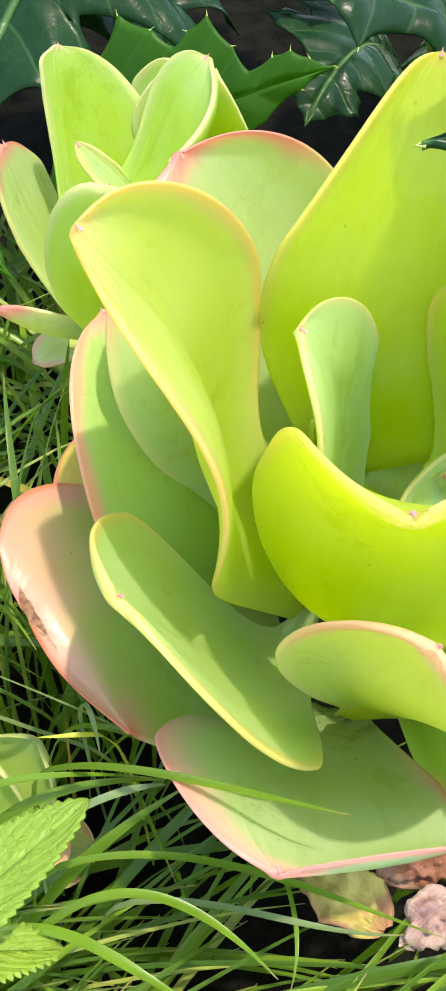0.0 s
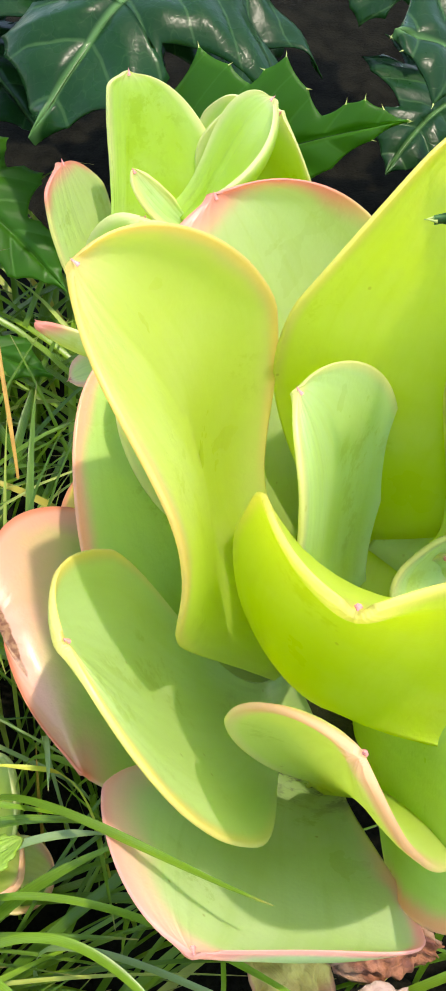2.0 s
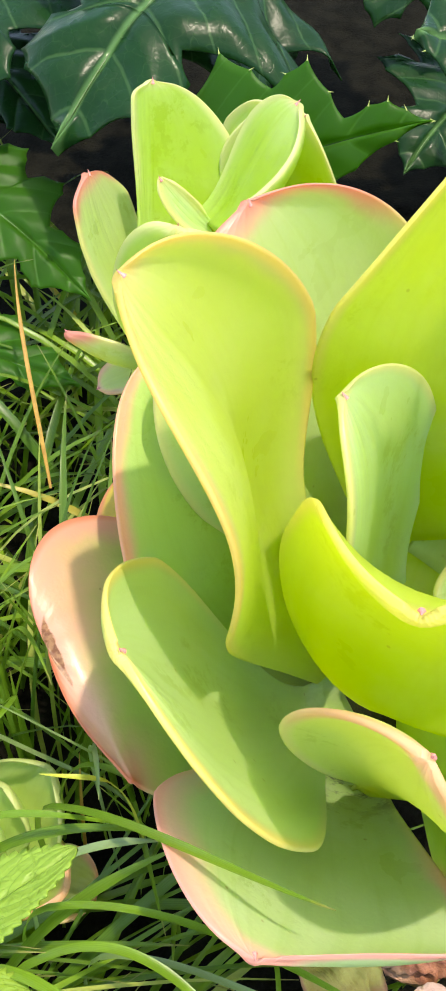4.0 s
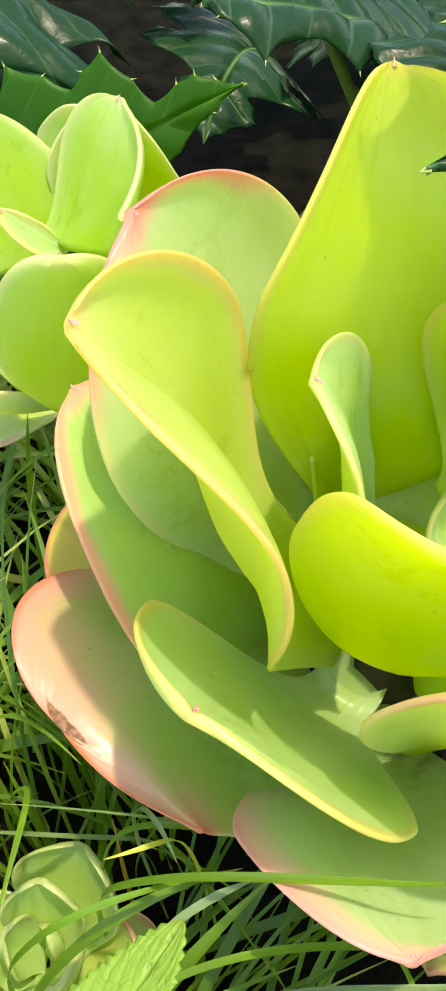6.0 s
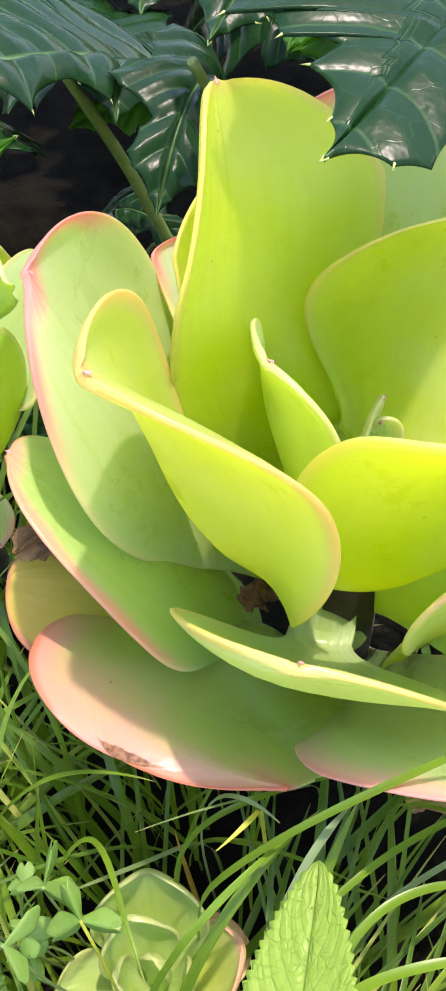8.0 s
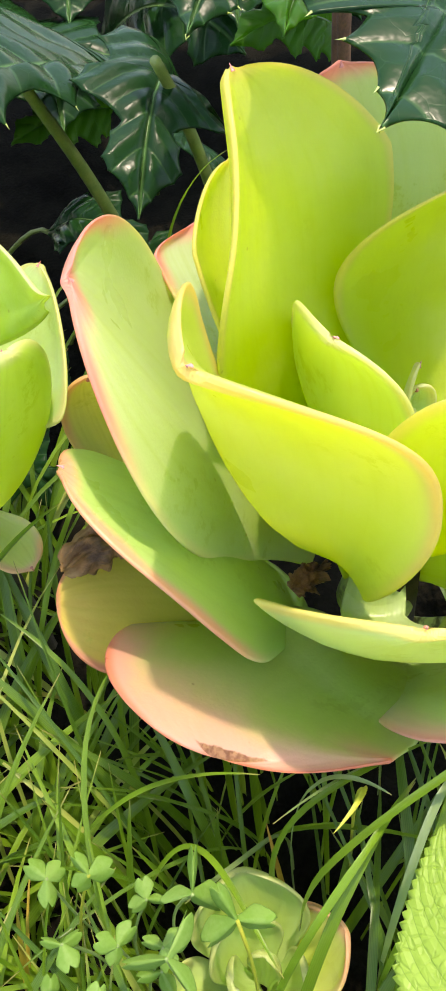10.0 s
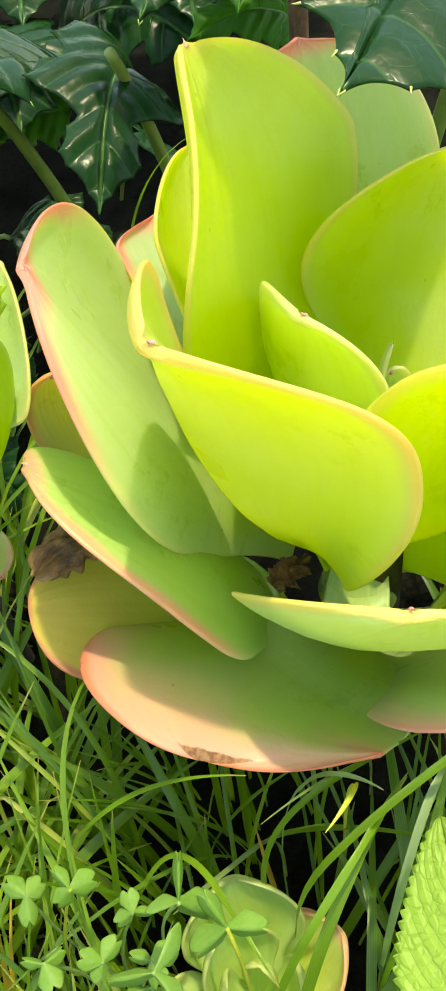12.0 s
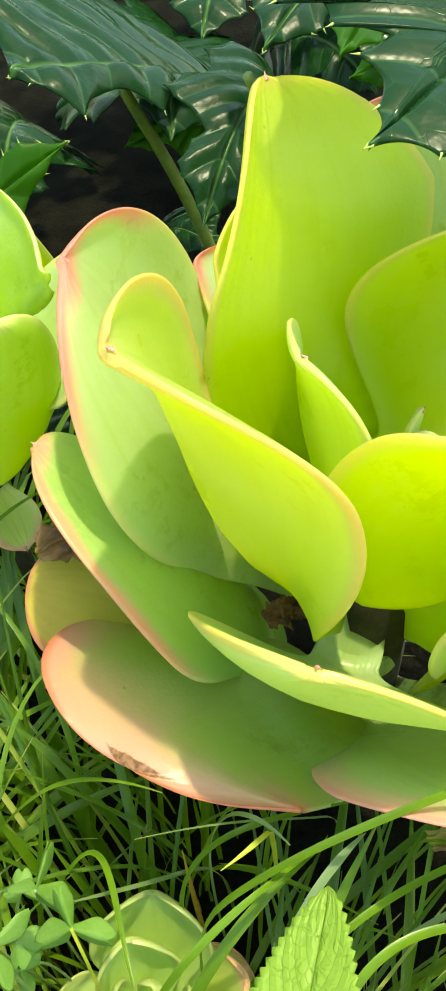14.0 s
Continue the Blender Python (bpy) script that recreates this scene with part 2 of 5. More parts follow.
SKIN_BLUSH = succulent_skin("succulent_blush", (0.40, 0.55, 0.15), (0.32, 0.52, 0.10), (0.50, 0.60, 0.24), (0.80, 0.28, 0.16), (0.84, 0.45, 0.34), 0.020, (0.84, 0.80, 0.08), 0.45, blush_tip=(0.24, 0.86), scar=True, blush_from=(0.05, 0.4))
SKIN_LOW = succulent_skin("succulent_low", (0.5, 0.65, 0.3), (0.34, 0.53, 0.16), (0.58, 0.71, 0.48), (0.92, 0.44, 0.36), (0.93, 0.58, 0.47), 0.0095, (0.86, 0.9, 0.12), 0.45, lop=0.65, blush_from=(0.35, 0.7), grime=0.85)
SKIN_RIM = succulent_skin("succulent_rimmed", (0.60, 0.70, 0.18), (0.50, 0.64, 0.09), (0.66, 0.74, 0.34), (0.90, 0.55, 0.32), (0.86, 0.64, 0.34), 0.004, (0.90, 0.95, 0.05), 0.5, blush_from=(0.6, 0.9))
SKIN_DEEP = succulent_skin("succulent_deep", (0.43, 0.62, 0.176), (0.36, 0.56, 0.106), (0.45, 0.64, 0.282), (0.92, 0.48, 0.28), (0.92, 0.50, 0.36), 0.0052, (0.78, 0.94, 0.044), 0.45, blush_from=(0.3, 0.6))
SKIN_SMALL = succulent_skin("succulent_small", (0.48, 0.65, 0.176), (0.41, 0.59, 0.106), (0.52, 0.69, 0.317), (0.54, 0.61, 0.211), (0.5, 0.64, 0.194), 0.003, (0.85, 0.94, 0.053), 0.45, low_rim=(0.46, 0.63, 0.194))
SKIN_WITHERED = succulent_skin("succulent_withered", (0.66, 0.55, 0.08), (0.58, 0.60, 0.07), (0.62, 0.48, 0.10), (0.62, 0.26, 0.12), (0.66, 0.34, 0.14), 0.003, (0.85, 0.66, 0.03), 0.5, 0.7, blush_from=(0.1, 0.5))
SKIN_FADED = succulent_skin("succulent_faded", (0.60, 0.62, 0.16), (0.55, 0.60, 0.12), (0.66, 0.66, 0.34), (0.86, 0.50, 0.26), (0.80, 0.60, 0.26), 0.004, (0.88, 0.86, 0.05), 0.5)
SPINE_PINK = plain_skin("spine_pink", (0.72, 0.30, 0.26), (0.58, 0.18, 0.16), 900, 0.5, 0.0001)
# acanthus green, darkened for the shade that the bed lies in
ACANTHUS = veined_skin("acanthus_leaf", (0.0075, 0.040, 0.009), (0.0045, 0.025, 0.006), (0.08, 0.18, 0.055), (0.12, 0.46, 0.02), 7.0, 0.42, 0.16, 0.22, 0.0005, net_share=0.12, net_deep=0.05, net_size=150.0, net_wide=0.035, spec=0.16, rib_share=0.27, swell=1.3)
# lit copy of the same leaf: sunlight is put into its lighter green
ACANTHUS_LIT = veined_skin("acanthus_leaf_lit", (0.036, 0.135, 0.010), (0.022, 0.095, 0.008), (0.10, 0.26, 0.04), (0.34, 0.78, 0.02), 7.0, 0.42, 0.55, 0.36, 0.0003, net_share=0.06, net_deep=0.0, net_size=190.0, net_wide=0.07, spec=0.2, rib_share=0.4, swell=0.4)
MINT = veined_skin("mint_leaf", (0.27, 0.42, 0.05), (0.20, 0.34, 0.03), (0.11, 0.22, 0.02), (0.50, 0.72, 0.05), 7.0, 0.42, 0.3, 0.36, 0.0005, 0.5, net_share=0.26, net_deep=0.34, net_size=470.0, net_wide=0.2, rib_share=0.75)
CLOVER = plain_skin("clover_leaf", (0.15, 0.30, 0.04), (0.22, 0.38, 0.08), 120, 0.5, 0.0002, 0.4, (0.42, 0.66, 0.06), 0.3)
STALK = plain_skin("stalk", (0.16, 0.26, 0.06), (0.24, 0.34, 0.10), 200, 0.45, 0.0003, 0.1)
SPINE_PALE = plain_skin("spine_pale", (0.42, 0.46, 0.12), (0.30, 0.40, 0.10), 500, 0.5, 0.0001)
DRY = dry_skin("dry_leaf", (0.25, 0.12, 0.03), (0.07, 0.032, 0.009), (0.30, 0.17, 0.05), 170)
DRY_PALE = dry_skin("dry_leaf_pale", (0.52, 0.45, 0.10), (0.44, 0.34, 0.08), (0.42, 0.21, 0.10), 120)
DRY_RED = dry_skin("dry_leaf_red", (0.34, 0.13, 0.06), (0.12, 0.035, 0.02), (0.42, 0.24, 0.14), 150)
DRY_GREY = dry_skin("dry_leaf_grey", (0.46, 0.32, 0.26), (0.30, 0.16, 0.14), (0.5, 0.36, 0.28), 150)
# soil blackened to hold the shade cast by the plants above it
SOIL_SHADED = plain_skin("soil", (0.010, 0.0095, 0.006), (0.0035, 0.0035, 0.0022), 60, 0.95, 0.006, spec=0.03)
STRAW = plain_skin("straw", (0.50, 0.30, 0.05), (0.38, 0.20, 0.03), 200, 0.5, 0.0002, 0.3, (0.6, 0.4, 0.05))
STRAW_GREEN = plain_skin("straw_green", (0.50, 0.50, 0.05), (0.36, 0.42, 0.04), 200, 0.5, 0.0002, 0.3, (0.7, 0.7, 0.05))
STALK_MID = plain_skin("stalk_mid", (0.06, 0.13, 0.03), (0.09, 0.17, 0.05), 200, 0.4, 0.0003, 0.1)
STALK_PALE = plain_skin("stalk_pale", (0.16, 0.24, 0.05), (0.24, 0.30, 0.07), 160, 0.45, 0.0004, 0.15)
BARK_RED = plain_skin("bark_red", (0.16, 0.075, 0.035), (0.08, 0.04, 0.02), 120, 0.75, 0.001)
BARK = plain_skin("stem_bark", (0.060, 0.048, 0.022), (0.030, 0.024, 0.012), 150, 0.85, 0.002)
GRASS = grass_skin("grass_blade")
GRASS_BRIGHT = grass_skin("grass_blade_bright", (0.15, 0.29, 0.016))
# blades that catch the light: their whitish sheen is painted as a paler tone
GRASS_SHEEN = grass_skin("grass_blade_sheen", (0.24, 0.33, 0.16))


# ---- builders ----
def link(name, verts, faces, material, parent=None, label="", values=None, smooth=True):
    mesh = bpy.data.meshes.new(name)
    mesh.from_pydata([tuple(v) for v in verts], [], faces)
    if smooth:
        mesh.polygons.foreach_set("use_smooth", [True] * len(mesh.polygons))
    for key, data in (values or {}).items():
        mesh.attributes.new(key, "FLOAT", "POINT").data.foreach_set("value", np.asarray(data, dtype=np.float32))
    mesh.materials.append(material)
    mesh.update()
    ob = new(name, mesh)
    if parent:
        ob.parent = parent
    return tagged(ob, label)


def thing(name, label, category, group="", kind=""):
    ob = new(name)
    ob.empty_display_size = 0.02
    return tagged(ob, label, category, group, kind)


def unit(v):
    return v / np.maximum(np.linalg.norm(v, axis=-1, keepdims=True), 1e-12)


def outline(u, swell, blunt, neck):
    """Half width of a leaf along its length, 1 at its widest."""
    rise = neck + (1 - neck) * np.sin(np.pi / 2 * np.minimum(u / swell, 1)) ** 2
    return rise * np.sqrt(np.maximum(1 - np.maximum((u - swell) / (1 - swell), 0) ** blunt, 0))


def spread(stem, face, turn, cup, widths, u, v, slant=0.0):
    """Places and normals of a curved leaf: stem is a bezier of the midrib, face the side that it opens to,
    turn its twist, cup how far the halves bend up. widths: half widths (left, right) along u. Shape (v, u, 3)."""
    b0, b1, b2, b3 = (np.array(p, dtype=float) for p in stem)
    k = u[:, None]
    mid = (1 - k) ** 3 * b0 + 3 * k * (1 - k) ** 2 * b1 + 3 * k * k * (1 - k) * b2 + k**3 * b3
    fwd = unit(3 * (1 - k) ** 2 * (b1 - b0) + 6 * k * (1 - k) * (b2 - b1) + 3 * k * k * (b3 - b2))
    side = unit(np.cross(fwd, np.array(face, dtype=float)))
    up = np.cross(side, fwd)
    a = (turn[0] + turn[1] * u + turn[2] * u * u)[:, None]
    side, up = side * np.cos(a) + up * np.sin(a), up * np.cos(a) - side * np.sin(a)
    places, normals = [], []
    for q in v:
        c = (cup[2] + cup[3] * u if q > 0 else cup[0] + cup[1] * u)[:, None]
        c = np.where(np.abs(c) < 1e-4, 1e-4, c)
        w = (widths[1] if q > 0 else widths[0])[:, None]
        s, r = np.sign(q), abs(q)
        places.append(mid + s * side * w * np.sin(c * r) / c + up * w * (1 - np.cos(c * r)) / c + fwd * w * r * slant)
        normals.append(up * np.cos(c * r) - s * side * np.sin(c * r))
    return np.array(places), np.array(normals)


def succulent_leaf(plant, skin, label, stem, face, turn, wide, swell, blunt, neck, cup, thick=0.0034, rim=0.0011, spine=0.0008, ripple=0.0004, heel=None, heel_narrow=0.5, apex=0.0009):
    """A fleshy leaf with a rounded margin and a small spine at its tip."""
    nu, nv = 44, 19
    u = 1 - (1 - np.linspace(0, 1, nu)) ** 1.7
    u[-1] = 0.9985
    v = np.sin(np.linspace(-np.pi / 2, np.pi / 2, nv))
    v[nv // 2] = 1e-6
    shape = [outline(u, swell[n], blunt[n], neck) * wide[n] for n in (0, 1)]
    shape = [np.maximum(s, 0.0004) for s in shape]
    top, nor = spread(stem, face, turn, cup, shape, u, v)
    seed = sum(abs(c) for c in stem[3]) * 900
    waves = np.array([[noise.noise(Vector((seed + 2.6 * a, 1.7 * b, seed))) + 0.4 * noise.noise(Vector((seed + 9 * a, 5 * b, 3.0))) for a in u] for b in v])
    fade = (np.sin(np.pi * np.clip(u, 0, 1)) ** 0.5)[None, :]
    top = top + nor * (waves * ripple * fade)[..., None]
    if spine:  # the tip is drawn out to a short point
        end = top[nv // 2, -1].copy()
        ahead = unit(end - top[nv // 2, -8])
        top = top + ahead * (apex * np.exp(-((np.linalg.norm(top - end, axis=-1) / 0.0013) ** 2)))[..., None]
    if heel:  # the foot of the leaf goes on towards the stem
        centre = top[nv // 2, 0]
        reach = np.array(heel) - centre if isinstance(heel, tuple) else unit(centre - top[nv // 2, 3]) * heel
        more = [1.0, 0.88, 0.75, 0.62, 0.5, 0.37, 0.25, 0.12]
        grow = np.stack([centre + (top[:, 0] - centre) * (1 - heel_narrow * k * k) + reach * np.array((k, k, k * k)) for k in more], 1)
        top, nor = np.concatenate([grow, top], 1), np.concatenate([np.repeat(nor[:, :1], len(more), 1), nor], 1)
        shape = [np.concatenate([[x[0] * (1 - heel_narrow * k * k) for k in more], x]) for x in shape]
        u, nu = np.concatenate([[0.0] * len(more), u]), nu + len(more)
    w = np.where(v[:, None] > 0, shape[1][None, :], shape[0][None, :])
    flesh = rim + (thick - rim) * (1 - np.abs(v[:, None]) ** 2.2) * (1 - 0.45 * u[None, :] ** 3)
    flesh = np.minimum(flesh, 0.4 * w + 0.0004)
    low = top - nor * flesh[..., None]
    out = unit(top[-1] - top[-2]), unit(top[0] - top[1])
    lip = rim * 0.42
    right = (top[-1] + low[-1]) / 2 + out[0] * lip
    left = (top[0] + low[0]) / 2 + out[1] * lip
    ring = [left, *top, right, *low[::-1]]
    across = [-1, *v, 1, *v[::-1]]
    n = len(ring)
    verts = np.stack(ring, 1).reshape(-1, 3)
    edge = np.stack([(1 - abs(q)) * (shape[1] if q > 0 else shape[0]) for q in across], 1)
    edge = np.minimum(edge, ((1 - u) * 1.1 * np.linalg.norm(np.array(stem[3]) - np.array(stem[0])))[:, None] + 0.0002)
    faces = [(i * n + j, i * n + (j + 1) % n, (i + 1) * n + (j + 1) % n, (i + 1) * n + j) for i in range(nu - 1) for j in range(n)]
    faces += [tuple(range(n))[::-1], tuple((nu - 1) * n + j for j in range(n))]
    values = {"edge": edge.ravel(), "along": np.repeat(u, n), "across": np.tile(across, nu)}
    ob = link("leaf", verts, faces, skin, plant, label, values)
    if spine:
        tip = np.array(top[nv // 2][-1])
        fwd = unit(tip - top[nv // 2][-8])
        cone(tip - fwd * 0.0012, tip + fwd * spine, 0.00065, SPINE_PINK, ob)
    return ob


def cone(a, b, r, material, parent, name="spine", sides=7):
    a, b = np.array(a), np.array(b)
    d = unit(b - a)
    x = unit(np.cross(d, (0.3, 0.5, 0.81)))
    y = np.cross(d, x)
    verts, faces = [], []
    for k, s in ((0.0, 1.0), (0.35, 0.55), (0.7, 0.22)):
        verts += [a + (b - a) * k + r * s * (x * math.cos(2 * math.pi * j / sides) + y * math.sin(2 * math.pi * j / sides)) for j in range(sides)]
    verts.append(b)
    for i in (0, 1):
        faces += [(i * sides + j, i * sides + (j + 1) % sides, (i + 1) * sides + (j + 1) % sides, (i + 1) * sides + j) for j in range(sides)]
    faces += [(2 * sides + j, 2 * sides + (j + 1) % sides, 3 * sides) for j in range(sides)]
    return link(name, verts, faces, material, parent)


def tube(name, line, radii, material, parent=None, label="", sides=8):
    """A round stalk along a line of places."""
    line = np.array(line, dtype=float)
    d = unit(np.gradient(line, axis=0))
    x = unit(np.cross(d, np.array((0.31, 0.52, 0.2))))
    y = np.cross(d, x)
    verts, faces = [], []
    for i in range(len(line)):
        verts += [line[i] + radii[i] * (x[i] * math.cos(2 * math.pi * j / sides) + y[i] * math.sin(2 * math.pi * j / sides)) for j in range(sides)]
    for i in range(len(line) - 1):
        faces += [(i * sides + j, i * sides + (j + 1) % sides, (i + 1) * sides + (j + 1) % sides, (i + 1) * sides + j) for j in range(sides)]
    faces += [tuple(range(sides))[::-1], tuple((len(line) - 1) * sides + j for j in range(sides))]
    return link(name, verts, faces, material, parent, label)


def bezier(stem, n):
    k = np.linspace(0, 1, n)[:, None]
    b0, b1, b2, b3 = (np.array(p, dtype=float) for p in stem)
    return (1 - k) ** 3 * b0 + 3 * k * (1 - k) ** 2 * b1 + 3 * k * k * (1 - k) * b2 + k**3 * b3


def thin_leaf(name, skin, parent, stem, face, turn, widths, cup, u, nv=13, thick=0.0005, label="", puff=None, slant=0.0, teeth=None, veins=None):
    v = np.linspace(-1, 1, nv)
    v[nv // 2] = 1e-6
    top, nor = spread(stem, face, turn, cup, widths, u, v, slant)
    if puff is not None:
        top = top + nor * puff(u[None, :], v[:, None])[..., None]
    if teeth is not None:
        for j, k in ((-1, -2), (0, 1)):
            top[j] = top[j] + unit(top[j] - top[k]) * teeth[:, None]
    low = top - nor * thick
    nu = len(u)
    verts = np.concatenate([top.transpose(1, 0, 2).reshape(-1, 3), low.transpose(1, 0, 2).reshape(-1, 3)])
    m = nu * nv
    faces = []
    for i in range(nu - 1):
        for j in range(nv - 1):
            q = (i * nv + j, i * nv + j + 1, (i + 1) * nv + j + 1, (i + 1) * nv + j)
            faces += [q, tuple(m + x for x in q[::-1])]
        for j in (0, nv - 1):
            q = (i * nv + j, (i + 1) * nv + j, m + (i + 1) * nv + j, m + i * nv + j)
            faces.append(q if j == 0 else q[::-1])
    values = {"along": np.tile(np.repeat(u, nv), 2), "across": np.tile(np.tile(v if veins is None else veins(v), nu), 2)}
    ob = link(name, verts, faces, skin, parent, label, values)
    return ob, top


# ---- ground ----
GROUND = -0.03


def ground_height(x, y):
    r = math.hypot(x, y - 0.15)
    return GROUND + (0.012 * noise.noise(Vector((x * 14, y * 14, 0.0))) + 0.005 * noise.noise(Vector((x * 55, y * 55, 2.0)))) * min(1, 3 / (r + 0.1))


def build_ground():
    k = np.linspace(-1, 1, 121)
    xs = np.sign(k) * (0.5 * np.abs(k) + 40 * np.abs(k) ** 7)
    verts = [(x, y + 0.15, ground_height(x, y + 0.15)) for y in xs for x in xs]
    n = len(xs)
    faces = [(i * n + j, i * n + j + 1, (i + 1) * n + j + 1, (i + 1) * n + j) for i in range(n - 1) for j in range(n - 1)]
    return tagged(link("ground", verts, faces, SOIL_SHADED), "near-black garden soil under the plants, their shade in its colour", "soil", kind="structure")


build_ground()

def build_crown():
    """The feet of the leaves, grown together round the stem and flaring downwards in shallow ridges."""
    verts, faces, along, across = [], [], [], []
    n, m = 60, 16
    for i in range(m):
        k = i / (m - 1)
        for j in range(n):
            a = 2 * math.pi * j / n
            ridge = abs(math.cos(2.5 * a + 0.6)) ** 0.6
            r = 0.006 + 0.006 * k**1.5 * (0.9 + 0.1 * ridge)
            verts.append((0.034 + 0.004 * (1 - k) + r * math.cos(a), 0.147 + r * math.sin(a), 0.102 - 0.046 * k))
            along.append(0.9 - 0.75 * k)
            across.append(math.cos(2.5 * a))
    faces = [(i * n + j, (i + 1) * n + j, (i + 1) * n + (j + 1) % n, i * n + (j + 1) % n) for i in range(m - 1) for j in range(n)]
    faces.append(tuple(range(n)))
    return link("crown", verts, faces, SKIN_FOOT, plant, "pale green leaf feet joined round the stem", {"edge": [0.02] * len(verts), "along": along, "across": across})


# ---- the large succulent ----
plant = thing("succulent_plant", "large fleshy yellow-green succulent rosette with pink leaf margins growing from soil", "succulent")
tube("stem", bezier(((0.035, 0.15, GROUND - 0.02), (0.035, 0.15, 0.0), (0.036, 0.147, 0.05), (0.038, 0.145, 0.10)), 10), [0.010, 0.010, 0.011, 0.011, 0.012, 0.012, 0.012, 0.011, 0.010, 0.006], BARK, plant, "short brown woody stem")
build_crown()
succulent_leaf(plant, SKIN_PALE, "folded pale yellow-green leaf with an orange-yellow margin",
     stem=((0.0239, 0.15, 0.0958), (-0.0148, 0.1416, 0.131), (0.0134, 0.1529, 0.1593), (-0.0222, 0.1478, 0.1997)), face=(0.751, -0.543, 0.365), turn=(-0.774, -1.128, 1.167), wide=(0.0378, 0.0383),
     swell=(0.622, 0.711), blunt=(2.712, 1.15), neck=0.435, cup=(-1.518, 1.584, 1.452, 0.208), thick=0.0036)
succulent_leaf(plant, SKIN_PINK_TOP, "upright pale green leaf with a pink margin",
     stem=((0.0393, 0.1752, 0.0728), (0.0198, 0.1884, 0.0962), (0.0101, 0.1951, 0.1339), (-0.0075, 0.2024, 0.1797)), face=(0.292, -0.748, 0.596), turn=(-0.49, -0.456, 0.257), wide=(0.043, 0.0495),
     swell=(0.68, 0.633), blunt=(2.157, 1.845), neck=0.475, cup=(-1.021, 0.357, -0.169, 1.178))
succulent_leaf(plant, SKIN_DEEP, "green lower leaf with a pink rim",
     stem=((0.0127, 0.1626, 0.0686), (0.0007, 0.1658, 0.0952), (-0.0093, 0.1769, 0.1237), (-0.0282, 0.1944, 0.1417)), face=(0.316, -0.522, 0.793), turn=(-0.279, -0.635, 0.515), wide=(0.0372, 0.0483),
     swell=(0.498, 0.558), blunt=(1.588, 1.287), neck=0.479, cup=(-0.44, 0.437, -0.995, 0.288), heel=0.012, heel_narrow=0.3)
succulent_leaf(plant, SKIN_BLUSH, "broad lowest leaf blushed pink with a scarred margin",
     stem=((-0.0083, 0.1426, 0.0804), (-0.0327, 0.1439, 0.0987), (-0.0394, 0.1341, 0.1058), (-0.046, 0.1315, 0.102)), face=(0.1, -0.227, 0.969), turn=(-0.211, 0.581, 0.08), wide=(0.0394, 0.0415),
     swell=(0.665, 0.178), blunt=(1.355, 1.201), neck=0.990, cup=(0.342, 0.679, -0.839, 0.68), spine=0, heel=0.034, heel_narrow=0.35)
succulent_leaf(plant, SKIN_LOW, "broad low leaf with a pink blushed margin",
     stem=((0.0482, 0.1514, 0.0162), (0.0075, 0.1301, 0.0594), (0.0051, 0.0867, 0.1102), (0.0123, 0.0664, 0.1203)), face=(0.215, 0.434, 0.778), turn=(-0.373, 1.683, -0.928), wide=(0.0484, 0.0237),
     swell=(0.752, 0.682), blunt=(1.744, 1.15), neck=0.168, cup=(0.852, 0.067, -0.941, 0.783), thick=0.0026, rim=0.0008)
succulent_leaf(plant, SKIN_OUTER, "pale green leaf with a yellow rim",
     stem=((0.021, 0.1383, 0.0678), (0.0014, 0.1153, 0.0976), (-0.0086, 0.1071, 0.1356), (-0.0155, 0.1011, 0.1578)), face=(0.746, 0.219, 0.662), turn=(-0.246, -0.005, -0.235), wide=(0.0338, 0.0351),
     swell=(0.50, 0.57), blunt=(1.951, 1.15), neck=0.27, cup=(0.498, -0.911, 0.666, -0.069), heel=(0.034, 0.146, 0.088), heel_narrow=0.5)
succulent_leaf(plant, SKIN_INNER, "cupped bright yellow-green leaf",
     stem=((0.0269, 0.1245, 0.1153), (0.0167, 0.1224, 0.1307), (0.0353, 0.1256, 0.1643), (0.0299, 0.096, 0.1878)), face=(0.141, 0.893, 0.427), turn=(0.394, 0.704, -1.209), wide=(0.04, 0.0225),
     swell=(0.162, 0.496), blunt=(1.757, 3.361), neck=0.478, cup=(0.561, 0.349, -0.214, 1.043))
succulent_leaf(plant, SKIN_TONGUE, "small pale tongue-shaped inner leaf",
     stem=((0.0305, 0.1437, 0.103), (0.0225, 0.1521, 0.1363), (0.0297, 0.1462, 0.1576), (0.0172, 0.1493, 0.1755)), face=(0.46, -0.877, 0.137), turn=(-0.966, 0.185, -0.441), wide=(0.021, 0.0368),
     swell=(0.36, 0.382), blunt=(2.52, 1.266), neck=0.600, cup=(-0.071, -0.263, 0.506, 0.204), thick=0.0026)
succulent_leaf(plant, SKIN_INNER, "tall broad upright yellow-green leaf",
     stem=((0.0399, 0.1704, 0.1086), (0.0265, 0.1858, 0.1381), (0.0398, 0.1738, 0.1639), (0.0464, 0.203, 0.2019)), face=(-0.107, -0.889, 0.489), turn=(0.373, -1.39, 0.754), wide=(0.0274, 0.0414),
     swell=(0.642, 0.79), blunt=(1.15, 1.15), neck=0.553, cup=(-0.211, 1.285, -0.239, 0.695), thick=0.0038)
